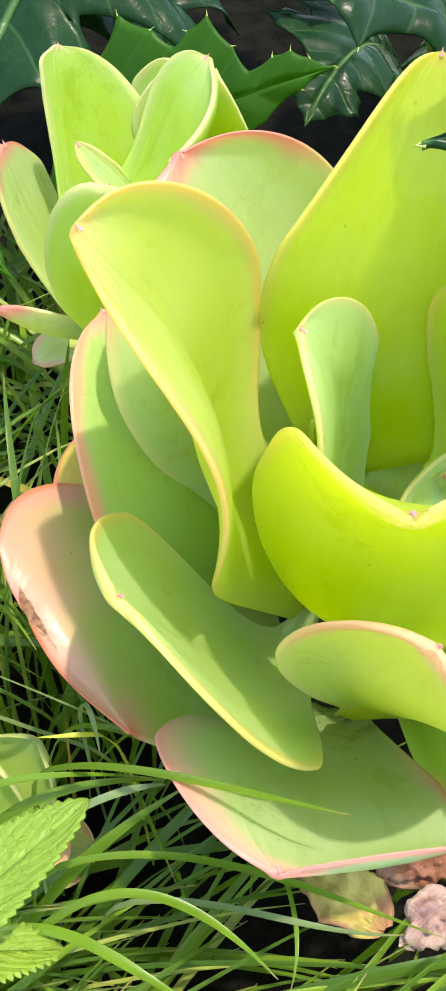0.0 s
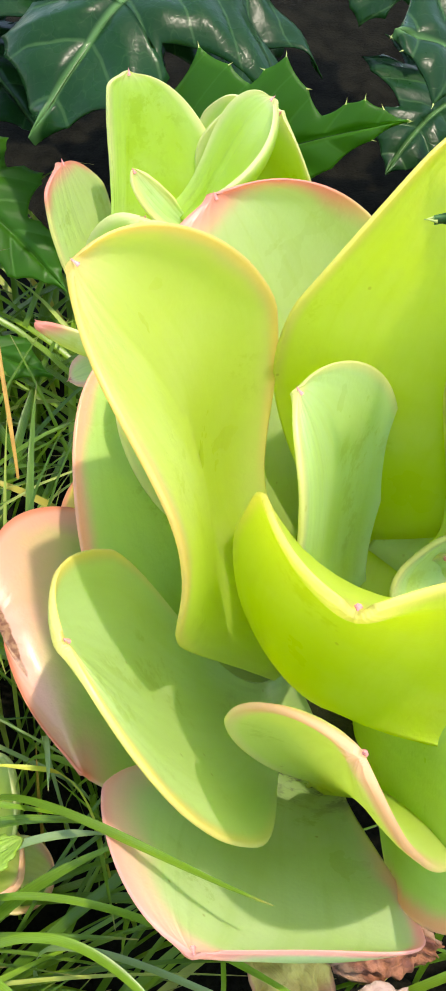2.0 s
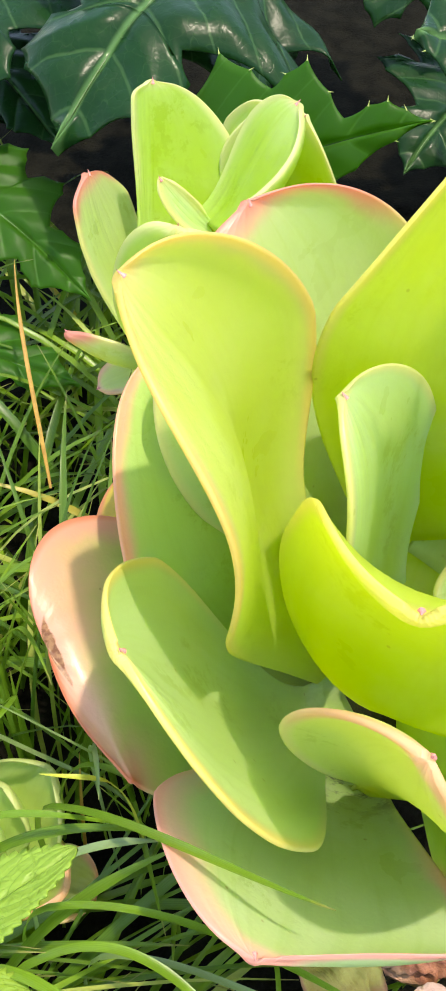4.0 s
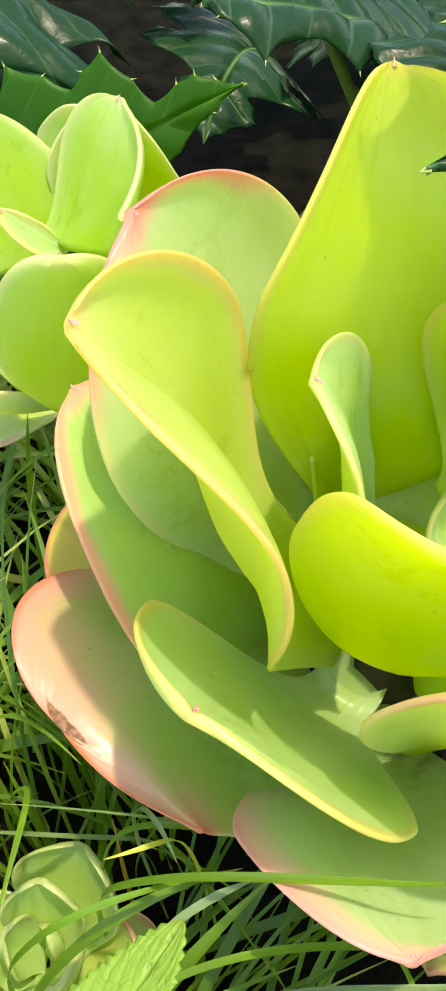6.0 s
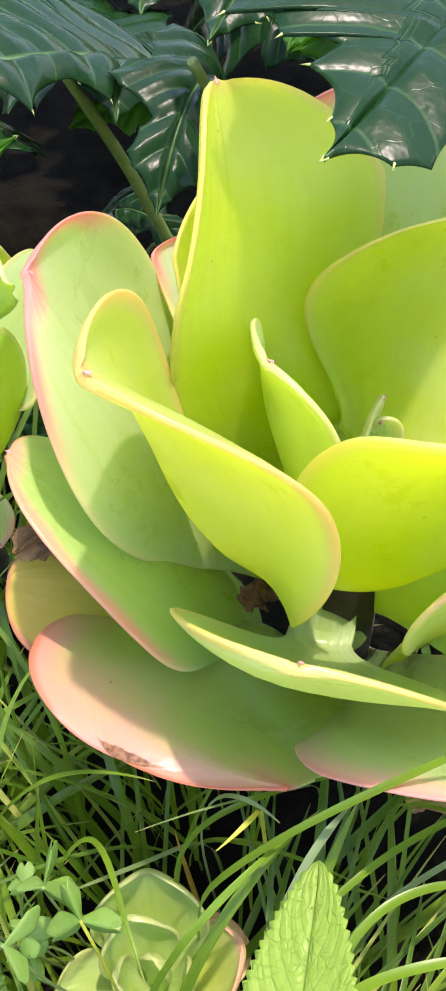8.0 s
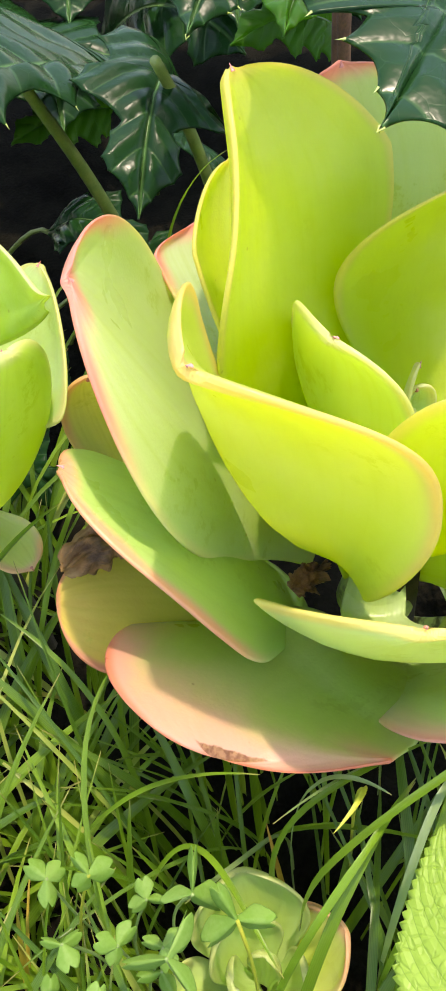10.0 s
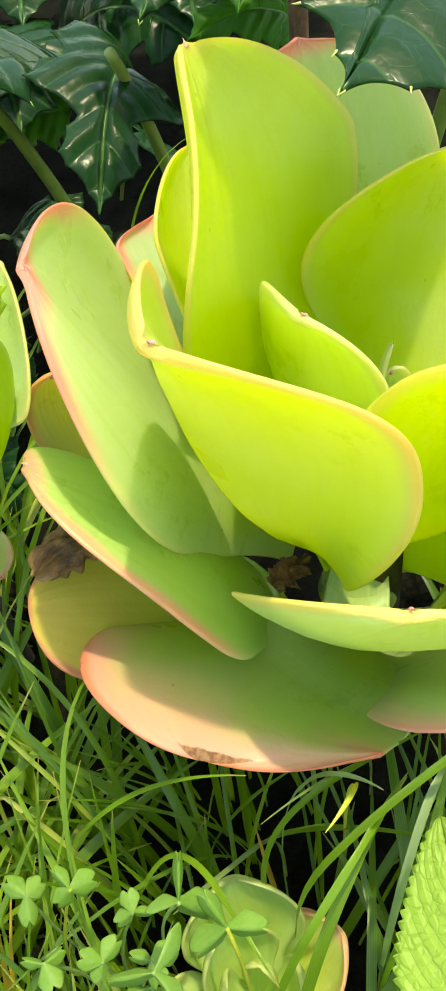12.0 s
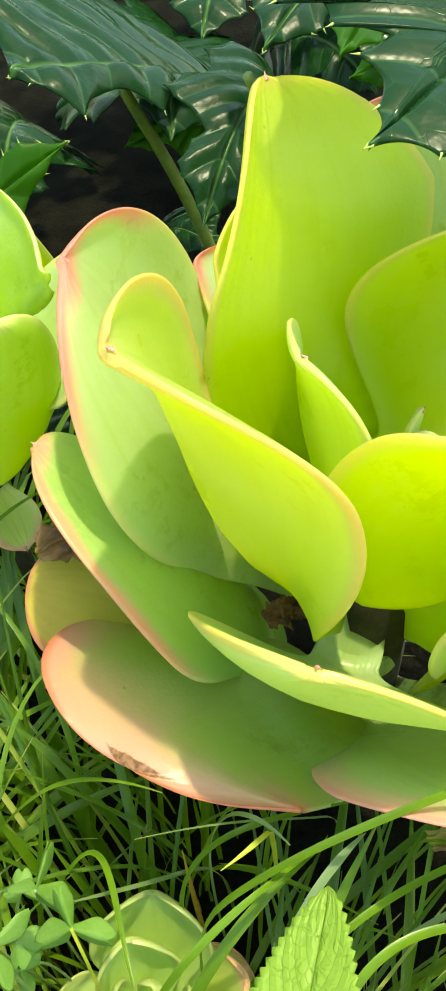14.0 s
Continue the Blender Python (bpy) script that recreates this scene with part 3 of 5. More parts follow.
succulent_leaf(plant, SKIN_INNER, "broad inner yellow-green leaf",
     stem=((0.0554, 0.147, 0.1065), (0.0727, 0.1471, 0.1129), (0.0888, 0.1583, 0.1316), (0.1064, 0.1629, 0.1606)), face=(-0.353, -0.714, 0.605), turn=(0.404, -0.56, -0.652), wide=(0.0576, 0.0191),
     swell=(0.861, 0.6), blunt=(5.406, 2.5), neck=0.370, cup=(0.255, 0.117, 1, 0))
succulent_leaf(plant, SKIN_RIM, "curled front leaf with a pink rim",
     stem=((0.0325, 0.1234, 0.0659), (0.0381, 0.1127, 0.1078), (0.0356, 0.0948, 0.1351), (0.033, 0.0796, 0.1787)), face=(-0.054, 0.404, 1.042), turn=(0.195, 0.87, -0.02), wide=(0.0342, 0.0248),
     swell=(0.103, 0.672), blunt=(1.15, 1.511), neck=0.08, cup=(0.201, -0.064, -1.031, -0.023))
succulent_leaf(plant, SKIN_INNER, "upright leaf behind the tall one",
     stem=((0.0345, 0.1461, 0.0781), (0.0461, 0.177, 0.1012), (0.0576, 0.2047, 0.1271), (0.0683, 0.2276, 0.1589)), face=(-0.115, -0.799, 0.591), turn=(0.02, -0.077, -0.081), wide=(0.0374, 0.0206),
     swell=(0.814, 0.6), blunt=(1.291, 2.5), neck=0.526, cup=(0.953, 0.063, 1, 0))
succulent_leaf(plant, SKIN_PINK_TOP, "back leaf with a pink tip",
     stem=((0.0355, 0.1618, 0.0743), (0.0472, 0.1899, 0.0913), (0.0568, 0.2158, 0.1111), (0.0625, 0.2387, 0.1366)), face=(-0.036, -0.792, 0.609), turn=(0.061, 0.08, 0.122), wide=(0.0224, 0.018),
     swell=(0.873, 0.6), blunt=(7.029, 2.5), neck=0.504, cup=(0.977, -0.08, 1, 0))
succulent_leaf(plant, SKIN_TONGUE, "tiny leaf in the heart of the rosette",
     stem=((0.0515, 0.1456, 0.11), (0.0434, 0.1489, 0.1183), (0.0459, 0.1522, 0.1253), (0.0541, 0.1527, 0.1363)), face=(0.244, -0.97, 0.015), turn=(-0.284, -0.053, 0.086), wide=(0.0048, 0.0111),
     swell=(0.506, 0.551), blunt=(1.297, 1.303), neck=0.477, cup=(0.434, -0.149, 0.311, -0.185), thick=0.0016)
succulent_leaf(plant, SKIN_TONGUE, "tiny leaf in the heart of the rosette", stem=((0.050, 0.150, 0.108), (0.055, 0.156, 0.118), (0.056, 0.154, 0.122), (0.053, 0.152, 0.129)), face=(-0.35, -0.9, 0.2),
     turn=(0, 0, 0), wide=(0.0065, 0.0065), swell=(0.5, 0.5), blunt=(1.6, 1.6), neck=0.6, cup=(0.5, 0, 0.5, 0), thick=0.0018)
succulent_leaf(plant, SKIN_DEEP, "low green leaf",
     stem=((0.0358, 0.1489, 0.0795), (0.0465, 0.1287, 0.0967), (0.0564, 0.1044, 0.118), (0.0664, 0.0762, 0.1462)), face=(-0.125, 0.032, 0.992), turn=(1.42, 0.43, 0.262), wide=(0.039, 0.02),
     swell=(0.191, 0.6), blunt=(1.265, 2.5), neck=0.558, cup=(-0.285, -0.384, 0.2, 0))

succulent_leaf(plant, SKIN_PINK_TOP, "broad leaf at the back of the rosette with a pink tip", stem=((0.05, 0.165, 0.10), (0.068, 0.185, 0.125), (0.082, 0.199, 0.155), (0.085, 0.204, 0.185)), face=(-0.3, -0.6, 0.7),
     turn=(0, 0, 0), wide=(0.03, 0.034), swell=(0.62, 0.62), blunt=(2.2, 2.2), neck=0.45, cup=(0.5, 0, 0.4, 0))
succulent_leaf(plant, SKIN_WITHERED, "withered yellow lowest leaf with a brown tip", stem=((0.0, 0.165, 0.072), (-0.016, 0.178, 0.085), (-0.03, 0.19, 0.092), (-0.041, 0.2, 0.091)), face=(-0.1, -0.2, 1),
     turn=(0.1, 0, 0), wide=(0.022, 0.016), swell=(0.6, 0.55), blunt=(2.0, 2.0), neck=0.6, cup=(0.2, 0, -0.2, 0), thick=0.002, spine=0)

for stem, face, wide in ((((0.010, 0.226, 0.055), (0.008, 0.232, 0.085), (0.005, 0.234, 0.108), (0.004, 0.228, 0.123)), (-0.5, -0.75, 0.4), 0.0105), (((0.022, 0.214, 0.055), (0.020, 0.222, 0.078), (0.017, 0.225, 0.096), (0.013, 0.222, 0.110)), (-0.5, -0.7, 0.5), 0.010)):
    succulent_leaf(plant, SKIN_FADED, "faded yellowish lower leaf", stem=stem, face=face, turn=(0, 0, 0), wide=(wide, wide), swell=(0.6, 0.6), blunt=(2, 2), neck=0.5, cup=(0.5, 0, 0.5, 0), thick=0.0022)

# ---- the smaller succulent behind ----
small = thing("succulent_plant", "smaller yellow-green succulent rosette beside the large one", "succulent")
succulent_leaf(small, SKIN_LIME, "", stem=((-0.045, 0.2657, 0.1235), (-0.0455, 0.2745, 0.1364), (-0.0457, 0.281, 0.1501), (-0.0467, 0.2853, 0.1635)), face=(0.179, -0.979, 0.098), turn=(-0.262, -0.321, -0.033), wide=(0.0093, 0.0322),
     swell=(0.86, 0.214), blunt=(5.463, 1.284), neck=0.566, cup=(0.736, 0.006, 0.489, -0.069), thick=0.003)
succulent_leaf(small, SKIN_LIME, "", stem=((-0.0244, 0.2578, 0.1342), (-0.0164, 0.2656, 0.141), (-0.0132, 0.271, 0.1532), (-0.0035, 0.275, 0.1654)), face=(-0.454, -0.858, 0.239), turn=(0.737, 0.098, -0.293), wide=(0.0163, 0.0663),
     swell=(0.619, 0.271), blunt=(1.878, 1.263), neck=0.836, cup=(0.287, -0.023, 0.759, 0.088), thick=0.0026)
succulent_leaf(small, SKIN_PINK_TOP, "", stem=((-0.0463, 0.2557, 0.1031), (-0.0536, 0.2556, 0.1164), (-0.0588, 0.2594, 0.1301), (-0.0627, 0.2641, 0.1452)), face=(0.903, -0.191, 0.385), turn=(-0.232, -0.005, -0.146), wide=(0.0222, 0.0291),
     swell=(0.853, 0.696), blunt=(4.62, 1.296), neck=0.750, cup=(-0.119, 0.122, 0.013, 0.113), thick=0.003)
succulent_leaf(small, SKIN_LIME, "", stem=((-0.0331, 0.2465, 0.0851), (-0.0353, 0.2245, 0.107), (-0.0338, 0.2157, 0.1366), (-0.0254, 0.2096, 0.1671)), face=(0.186, 0.92, 0.21), turn=(-0.134, -0.02, -0.005), wide=(0.0251, 0.0163),
     swell=(0.541, 0.557), blunt=(2.326, 2.297), neck=0.591, cup=(0.669, 0.093, 0.64, 0.114), thick=0.003)
succulent_leaf(small, SKIN_LIME, "", stem=((-0.0225, 0.28, 0.1269), (-0.0199, 0.2886, 0.13), (-0.0139, 0.2874, 0.1391), (-0.0019, 0.2837, 0.1569)), face=(-0.45, -0.829, 0.333), turn=(-0.966, 0.487, 0.306), wide=(0.013, 0.0487),
     swell=(0.6, 0.194), blunt=(2.5, 1.288), neck=0.500, cup=(0.2, 0, 0.035, 0.124), thick=0.003)
succulent_leaf(small, SKIN_LIME, "", stem=((-0.0307, 0.2847, 0.1243), (-0.0224, 0.2908, 0.1332), (-0.0159, 0.2932, 0.143), (-0.0128, 0.2901, 0.1559)), face=(-0.361, -0.906, 0.22), turn=(0.417, -0.022, 0.001), wide=(0.013, 0.013),
     swell=(0.614, 0.6), blunt=(1.287, 2.5), neck=0.485, cup=(0.291, 0.02, 0.2, 0), thick=0.003)
succulent_leaf(small, SKIN_PINK_TOP, "pink-edged lower leaf", stem=((-0.033, 0.245, 0.09), (-0.045, 0.238, 0.096), (-0.056, 0.235, 0.1), (-0.066, 0.234, 0.110)), face=(0.1, 0.7, 0.7),
     turn=(0, 0, 0), wide=(0.012, 0.014), swell=(0.55, 0.55), blunt=(2, 2), neck=0.5, cup=(0.6, 0, 0.5, 0), thick=0.0028)

succulent_leaf(small, SKIN_TONGUE, "", stem=((-0.0258, 0.2623, 0.1226), (-0.0113, 0.2607, 0.1239), (0.0021, 0.2584, 0.1294), (0.0156, 0.2573, 0.141)), face=(-0.339, 0.188, 0.922), turn=(-0.463, 0.311, 0.097), wide=(0.0084, 0.0402),
     swell=(0.704, 0.465), blunt=(3.12, 1.272), neck=0.500, cup=(0.183, 0.005, 0.234, 0.105), thick=0.003)
succulent_leaf(small, SKIN_TONGUE, "small young inner leaf", stem=((-0.026, 0.262, 0.130), (-0.030, 0.258, 0.134), (-0.036, 0.259, 0.139), (-0.0405, 0.261, 0.147)), face=(0.3, -0.5, 0.8),
     turn=(0, 0, 0), wide=(0.004, 0.005), swell=(0.5, 0.5), blunt=(1.8, 1.8), neck=0.6, cup=(0.8, 0, 0.8, 0), thick=0.0016)
for turn, low, reach, wide in ((-95, 0.066, 0.034, 0.0085), (-150, 0.074, 0.036, 0.0085)):
    d = np.array((math.cos(radians(turn)), math.sin(radians(turn)), 0.0))
    b, up = np.array((-0.031, 0.262, low)), np.array((0, 0, 1.0))
    succulent_leaf(small, SKIN_RIM, "faded lower leaf", stem=(b, b + d * reach * 0.4 + up * 0.006, b + d * reach * 0.8 + up * 0.008, b + d * reach + up * 0.004), face=tuple(up + 0.2 * d),
                   turn=(0, 0, 0), wide=(wide, wide), swell=(0.6, 0.6), blunt=(2.1, 2.1), neck=0.45, cup=(0.3, 0, 0.3, 0), thick=0.0024)
tube("stem", bezier(((-0.03, 0.262, GROUND - 0.02), (-0.03, 0.262, 0.03), (-0.033, 0.26, 0.08), (-0.032, 0.262, 0.125)), 8), [0.0035] * 7 + [0.003], BARK, small, "short brown stem")

# ---- the mint leaf ----
mint = thing("mint_plant", "bright green crinkled mint leaf with a toothed edge among the grass", "mint")


def mint_leaf(parent, stem, face, wide, peak=0.28, neck=0.35, cup=0.25):
    u = np.linspace(0, 0.998, 241)
    half = np.where(u < peak, neck + (1 - neck) * np.sin(np.pi / 2 * np.minimum(u / peak, 1)), ((1 - u) / (1 - peak)) ** 0.8 * (1 + 0.55 * (u - peak)))
    halves = [half * wide + 0.0001] * 2
    saw = (u * 19) % 1.0
    teeth = 0.0011 * np.minimum(saw / 0.75, (1 - saw) / 0.25) ** 0.8 * np.minimum(1, (1 - u) * 12)

    def quilt(a, b):
        s = (a - 0.42 * np.abs(b) ** 1.25) * 7.0
        return 0.00022 * np.abs(np.sin(np.pi * s)) * np.minimum(1, 5 * np.abs(b)) * (1 - np.abs(b) ** 4) - 0.0007 * np.exp(-((b / 0.06) ** 2))

    return thin_leaf("leaf", MINT, parent, stem, face, (0, 0, 0), halves, (cup, 0, cup, 0), u, 27, 0.0004, "toothed bright green leaf", quilt, 0.12, teeth)


mint_leaf(mint, stem=((-0.0551, 0.0573, 0.1041), (-0.0454, 0.0668, 0.1062), (-0.0365, 0.0735, 0.1068), (-0.0254, 0.0841, 0.1079)), face=(-0.354, 0.265, 0.897), wide=0.0122)
mint_leaf(mint, stem=((-0.0556, 0.0565, 0.103), (-0.048, 0.057, 0.100), (-0.040, 0.0585, 0.095), (-0.0305, 0.0605, 0.087)), face=(0.2, 0.1, 0.97), wide=0.0070, cup=0.35)
tube("stalk", bezier(((-0.0545, 0.0578, 0.1038), (-0.060, 0.052, 0.098), (-0.065, 0.046, 0.03), (-0.065, 0.047, GROUND - 0.01)), 12), [0.0012] * 12, STALK, mint, "thin green stalk")


# ---- the low rosette in the grass ----
def low_rosette(centre):
    ob = thing("succulent_plant", "small pale green succulent rosette low in the grass", "succulent")
    c, up = np.array(centre), np.array((0, 0, 1.0))
    # turn round, lift, length, half width and height of the foot of each leaf, outermost first
    for n, (turn, lift, reach, wide, high) in enumerate(((0, -16, 0.028, 0.0120, 0.0), (150, 18, 0.026, 0.0135, 0.001), (-95, 18, 0.026, 0.0125, 0.001), (54, 52, 0.036, 0.0180, 0.001), (-18, 34, 0.028, 0.0135, 0.002),
                                                         (200, 48, 0.026, 0.0125, 0.004), (75, 66, 0.029, 0.0120, 0.005), (-65, 64, 0.025, 0.0105, 0.006), (160, 74, 0.023, 0.0080, 0.007), (20, 80, 0.020, 0.0048, 0.008))):
        turn, lift = radians(turn), radians(lift)
        out = np.array((math.cos(turn), math.sin(turn), 0.0))
        d = out * math.cos(lift) + up * math.sin(lift)
        inward = up * math.cos(lift) - out * math.sin(lift)
        b = c + out * 0.25 * wide * math.cos(lift) + up * high
        succulent_leaf(ob, SKIN_RIM if n in (0, 2, 4) else SKIN_SMALL, "", stem=(b, b + d * reach * 0.33 - inward * reach * 0.14, b + d * reach * 0.68 - inward * reach * 0.12, b + d * reach), face=tuple(inward),
                       turn=(0, 0, 0), wide=(wide, wide), swell=(0.58, 0.58), blunt=(2.3, 2.3), neck=0.42, cup=(0.75, 0.15, 0.75, 0.15), thick=0.0024, spine=0)
    tube("stem", [c + np.array((0, 0, z)) for z in (0.004, 0.0, -0.03, GROUND - 0.02 - c[2])], [0.003, 0.005, 0.005, 0.005], BARK, ob, "short brown stem")
    return ob


low_rosette((-0.067, 0.1045, 0.014))


# ---- acanthus ----
def leaf_map(stem, face, turn, curl):
    """The curved sheet of a leaf: takes places along (0 to 1) and across (metres) to places and normals."""
    u = np.linspace(0, 1, 240)
    b0, b1, b2, b3 = (np.array(p, dtype=float) for p in stem)
    k = u[:, None]
    mid = (1 - k) ** 3 * b0 + 3 * k * (1 - k) ** 2 * b1 + 3 * k * k * (1 - k) * b2 + k**3 * b3
    fwd = unit(3 * (1 - k) ** 2 * (b1 - b0) + 6 * k * (1 - k) * (b2 - b1) + 3 * k * k * (b3 - b2))
    side = unit(np.cross(fwd, np.array(face, dtype=float)))
    up = np.cross(side, fwd)
    a = (turn[0] + turn[1] * u)[:, None]
    side, up = side * np.cos(a) + up * np.sin(a), up * np.cos(a) - side * np.sin(a)
    pick = lambda table, x: np.stack([np.interp(x, u, table[:, i]) for i in range(3)], -1)

    def at(x, y):
        m, s, n = pick(mid, x), pick(side, x), pick(up, x)
        bend = np.clip(np.abs(y) * (curl[1] if np.mean(y) > 0 else curl[0]), -1.4, 1.4)[..., None]
        bend = np.where(np.abs(bend) < 1e-4, 1e-4, bend)
        r = np.abs(y)[..., None]
        sg = np.sign(y)[..., None]
        return m + sg * s * r * np.sin(bend) / bend + n * r * (1 - np.cos(bend)) / bend, n * np.cos(bend) - sg * s * np.sin(bend)

    return at


def spiny_edge(rng, wide, length, lobes, deep, taper):
    """One half of a holly-like outline: spine points on forward-leaning lobes, joined by hollow curves. Rows of (along, across)."""
    points = [(0.0, wide * 0.12)]
    for i in range(lobes):
        x = 0.10 + 0.80 * (i + 0.55) / lobes
        w = wide * (0.62 + 0.38 * math.sin(math.pi * min(1, x * 1.25))) * (1.0 if x < taper else 1 - 0.85 * ((x - taper) / (1 - taper)) ** 1.4) * rng.uniform(0.9, 1.1)
        step = 0.80 / lobes
        points += [(x - 0.34 * step, w * (1 - deep)), (x - 0.14 * step, w * (1 - deep * 0.35)), (x + 0.22 * step, w), (x + 0.36 * step, w * (1 - deep * 0.5))]
    points += [(0.945, wide * 0.13), (1.0, 0.0003)]
    out, tips = [], []
    for n, ((x0, y0), (x1, y1)) in enumerate(zip(points, points[1:])):
        m = 9
        dx, dy = (x1 - x0) * length, y1 - y0
        gap = math.hypot(dx, dy)
        for k in range(m):
            f = k / m
            sag = 0.42 * gap * f * (1 - f)
            out.append((x0 + (x1 - x0) * f + sag * dy / gap / length * 0.9, max(0.0003, y0 + dy * f - sag * dx / gap)))
        if n % 4 != 0:
            tips.append(len(out))
    out.append(points[-1])
    return np.array(out), tips


def lobed_edge(lobes, length):
    """One half of an outline from its lobes: rows of (along, across, 1 for a spine point), joined by hollow curves."""
    out, tips = [], []
    for (x0, y0, p0), (x1, y1, p1) in zip(lobes, lobes[1:]):
        dx, dy = (x1 - x0) * length, y1 - y0
        gap = math.hypot(dx, dy)
        if p0:
            tips.append(len(out))
        for k in range(9):
            f = k / 9
            sag = 0.3 * gap * f * (1 - f)
            out.append((x0 + (x1 - x0) * f + sag * dy / gap / length, max(0.0003, y0 + dy * f - sag * dx / gap)))
    out.append(lobes[-1][:2])
    tips.append(len(out) - 1)
    return np.array(out), tips


def acanthus_leaf(parent, skin, stem, face, turn, wide, lobes, deep, curl, spines=False, seed=1, wave=0.002, lean=0.45, taper=0.6, halves=None, quilt=0.0016, grain=None):
    rng = random.Random(seed)
    at = leaf_map(stem, face, turn, curl)
    length = float(np.linalg.norm(np.diff(bezier(stem, 30), axis=0), axis=1).sum())
    verts, faces, along, across, spikes = [], [], [], [], []
    nv = 12
    for n, sg in ((0, -1), (1, 1)):
        edge, tips = lobed_edge(halves[n], length) if halves else spiny_edge(rng, wide[n], length, lobes, deep, taper)
        xm = np.maximum.accumulate(np.clip(edge[:, 0] - lean * edge[:, 1] / length, 0, 1) + np.linspace(0, 1e-4, len(edge)))
        f = np.linspace(0, 1, nv) ** 0.9
        x = xm[:, None] + (edge[:, 0] - xm)[:, None] * f
        y = edge[:, 1][:, None] * f + 1e-6
        p, nor = at(x, sg * y)
        lie, off = x, sg * y / max(wide)
        if grain:  # the veins follow a line of their own, from its foot to its tip
            foot, axis = np.array(grain[0]), np.array(grain[1]) - np.array(grain[0])
            lie = (p - foot) @ axis / (axis @ axis)
            apart = p - foot - lie[..., None] * axis
            off = np.linalg.norm(apart, axis=-1) * np.sign(apart @ np.cross((0.0, 0.0, 1.0), axis)) / max(wide)
        vein = np.sqrt(2 * np.abs(((lie - 0.42 * np.abs(off) ** 1.25) * 7.0 + 0.1) % 1.0 - 0.5))
        ruff = np.vectorize(lambda a, c: noise.noise(Vector((a * 6 + seed, c * 45, seed * 1.7))))(x, sg * y)
        height = wave * ruff * (0.2 + f) + quilt * vein * np.minimum(1, 5 * f) * (1 - f**4) - 0.0010 * np.exp(-((f / 0.06) ** 2))
        p = p + nor * height[..., None]
        rows = len(edge)
        for layer, thick in ((0, 0.0), (1, 0.00045)):
            k = len(verts)
            verts += [tuple(v) for v in (p - nor * thick).reshape(-1, 3)]
            along += list(np.ravel(lie))
            across += list(np.ravel(off))
            for i in range(rows - 1):
                for j in range(nv - 1):
                    q = (k + i * nv + j, k + i * nv + j + 1, k + (i + 1) * nv + j + 1, k + (i + 1) * nv + j)
                    faces.append(q if (layer == 0) == (sg > 0) else q[::-1])
            if layer:
                top = k - rows * nv
                for i in range(rows - 1):
                    q = (top + i * nv + nv - 1, k + i * nv + nv - 1, k + (i + 1) * nv + nv - 1, top + (i + 1) * nv + nv - 1)
                    faces.append(q if sg > 0 else q[::-1])
        for i in tips:
            i = min(i, rows - 1)
            mid = (p[max(0, i - 4), -1] + p[min(rows - 1, i + 4), -1]) / 2
            spikes.append((p[i, -1], unit(p[i, -1] - mid)))
    leaf = link("leaf", verts, faces, skin, parent, "glossy spiny lobed leaf with shade or sunlight in its green", {"along": along, "across": across})
    line, nor = at(np.linspace(0.0, 0.96, 22), np.full(22, 1e-6))
    if not grain:
        tube("midrib", line - nor * 0.0013, np.linspace(0.0008, 0.0003, 22), STALK_MID, leaf, "pale green midrib", 6)
    if spines:
        for p, d in spikes:
            cone(p - d * 0.0006, p + d * 0.0016, 0.00035, SPINE_PALE, leaf, sides=5)
    return leaf


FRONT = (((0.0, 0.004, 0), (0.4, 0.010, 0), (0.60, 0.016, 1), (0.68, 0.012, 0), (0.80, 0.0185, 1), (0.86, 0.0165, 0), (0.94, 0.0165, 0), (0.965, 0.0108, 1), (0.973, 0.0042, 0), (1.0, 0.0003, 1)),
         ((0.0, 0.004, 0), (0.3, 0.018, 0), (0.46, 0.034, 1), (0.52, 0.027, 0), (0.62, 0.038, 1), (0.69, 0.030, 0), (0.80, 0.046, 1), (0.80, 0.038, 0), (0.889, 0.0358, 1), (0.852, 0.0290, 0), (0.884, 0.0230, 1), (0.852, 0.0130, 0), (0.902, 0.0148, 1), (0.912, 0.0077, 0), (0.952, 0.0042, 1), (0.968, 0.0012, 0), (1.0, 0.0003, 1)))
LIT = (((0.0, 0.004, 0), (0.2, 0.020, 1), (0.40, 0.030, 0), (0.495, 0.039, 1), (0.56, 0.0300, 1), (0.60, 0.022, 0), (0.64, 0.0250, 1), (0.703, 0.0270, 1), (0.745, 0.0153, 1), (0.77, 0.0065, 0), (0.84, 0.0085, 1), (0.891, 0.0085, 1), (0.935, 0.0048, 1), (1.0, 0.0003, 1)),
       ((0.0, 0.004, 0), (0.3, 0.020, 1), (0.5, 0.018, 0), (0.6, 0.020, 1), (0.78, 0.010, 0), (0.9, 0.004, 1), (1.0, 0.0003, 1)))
BROAD = (((0.0, 0.006, 1), (0.12, 0.012, 0), (0.30, 0.020, 1), (0.40, 0.014, 0), (0.52, 0.023, 1), (0.62, 0.012, 0), (0.74, 0.014, 0), (0.86, 0.023, 1), (0.92, 0.013, 0), (0.97, 0.007, 1), (1.0, 0.0003, 1)),
         ((0.0, 0.010, 1), (0.08, 0.035, 0), (0.14, 0.065, 1), (0.28, 0.048, 0), (0.42, 0.080, 1), (0.52, 0.055, 0), (0.66, 0.075, 1), (0.76, 0.045, 0), (0.87, 0.045, 1), (0.93, 0.02, 0), (1.0, 0.0003, 1)))
acanthus = thing("acanthus_plant", "dark green glossy acanthus with spiny lobed leaves behind the succulents", "acanthus")
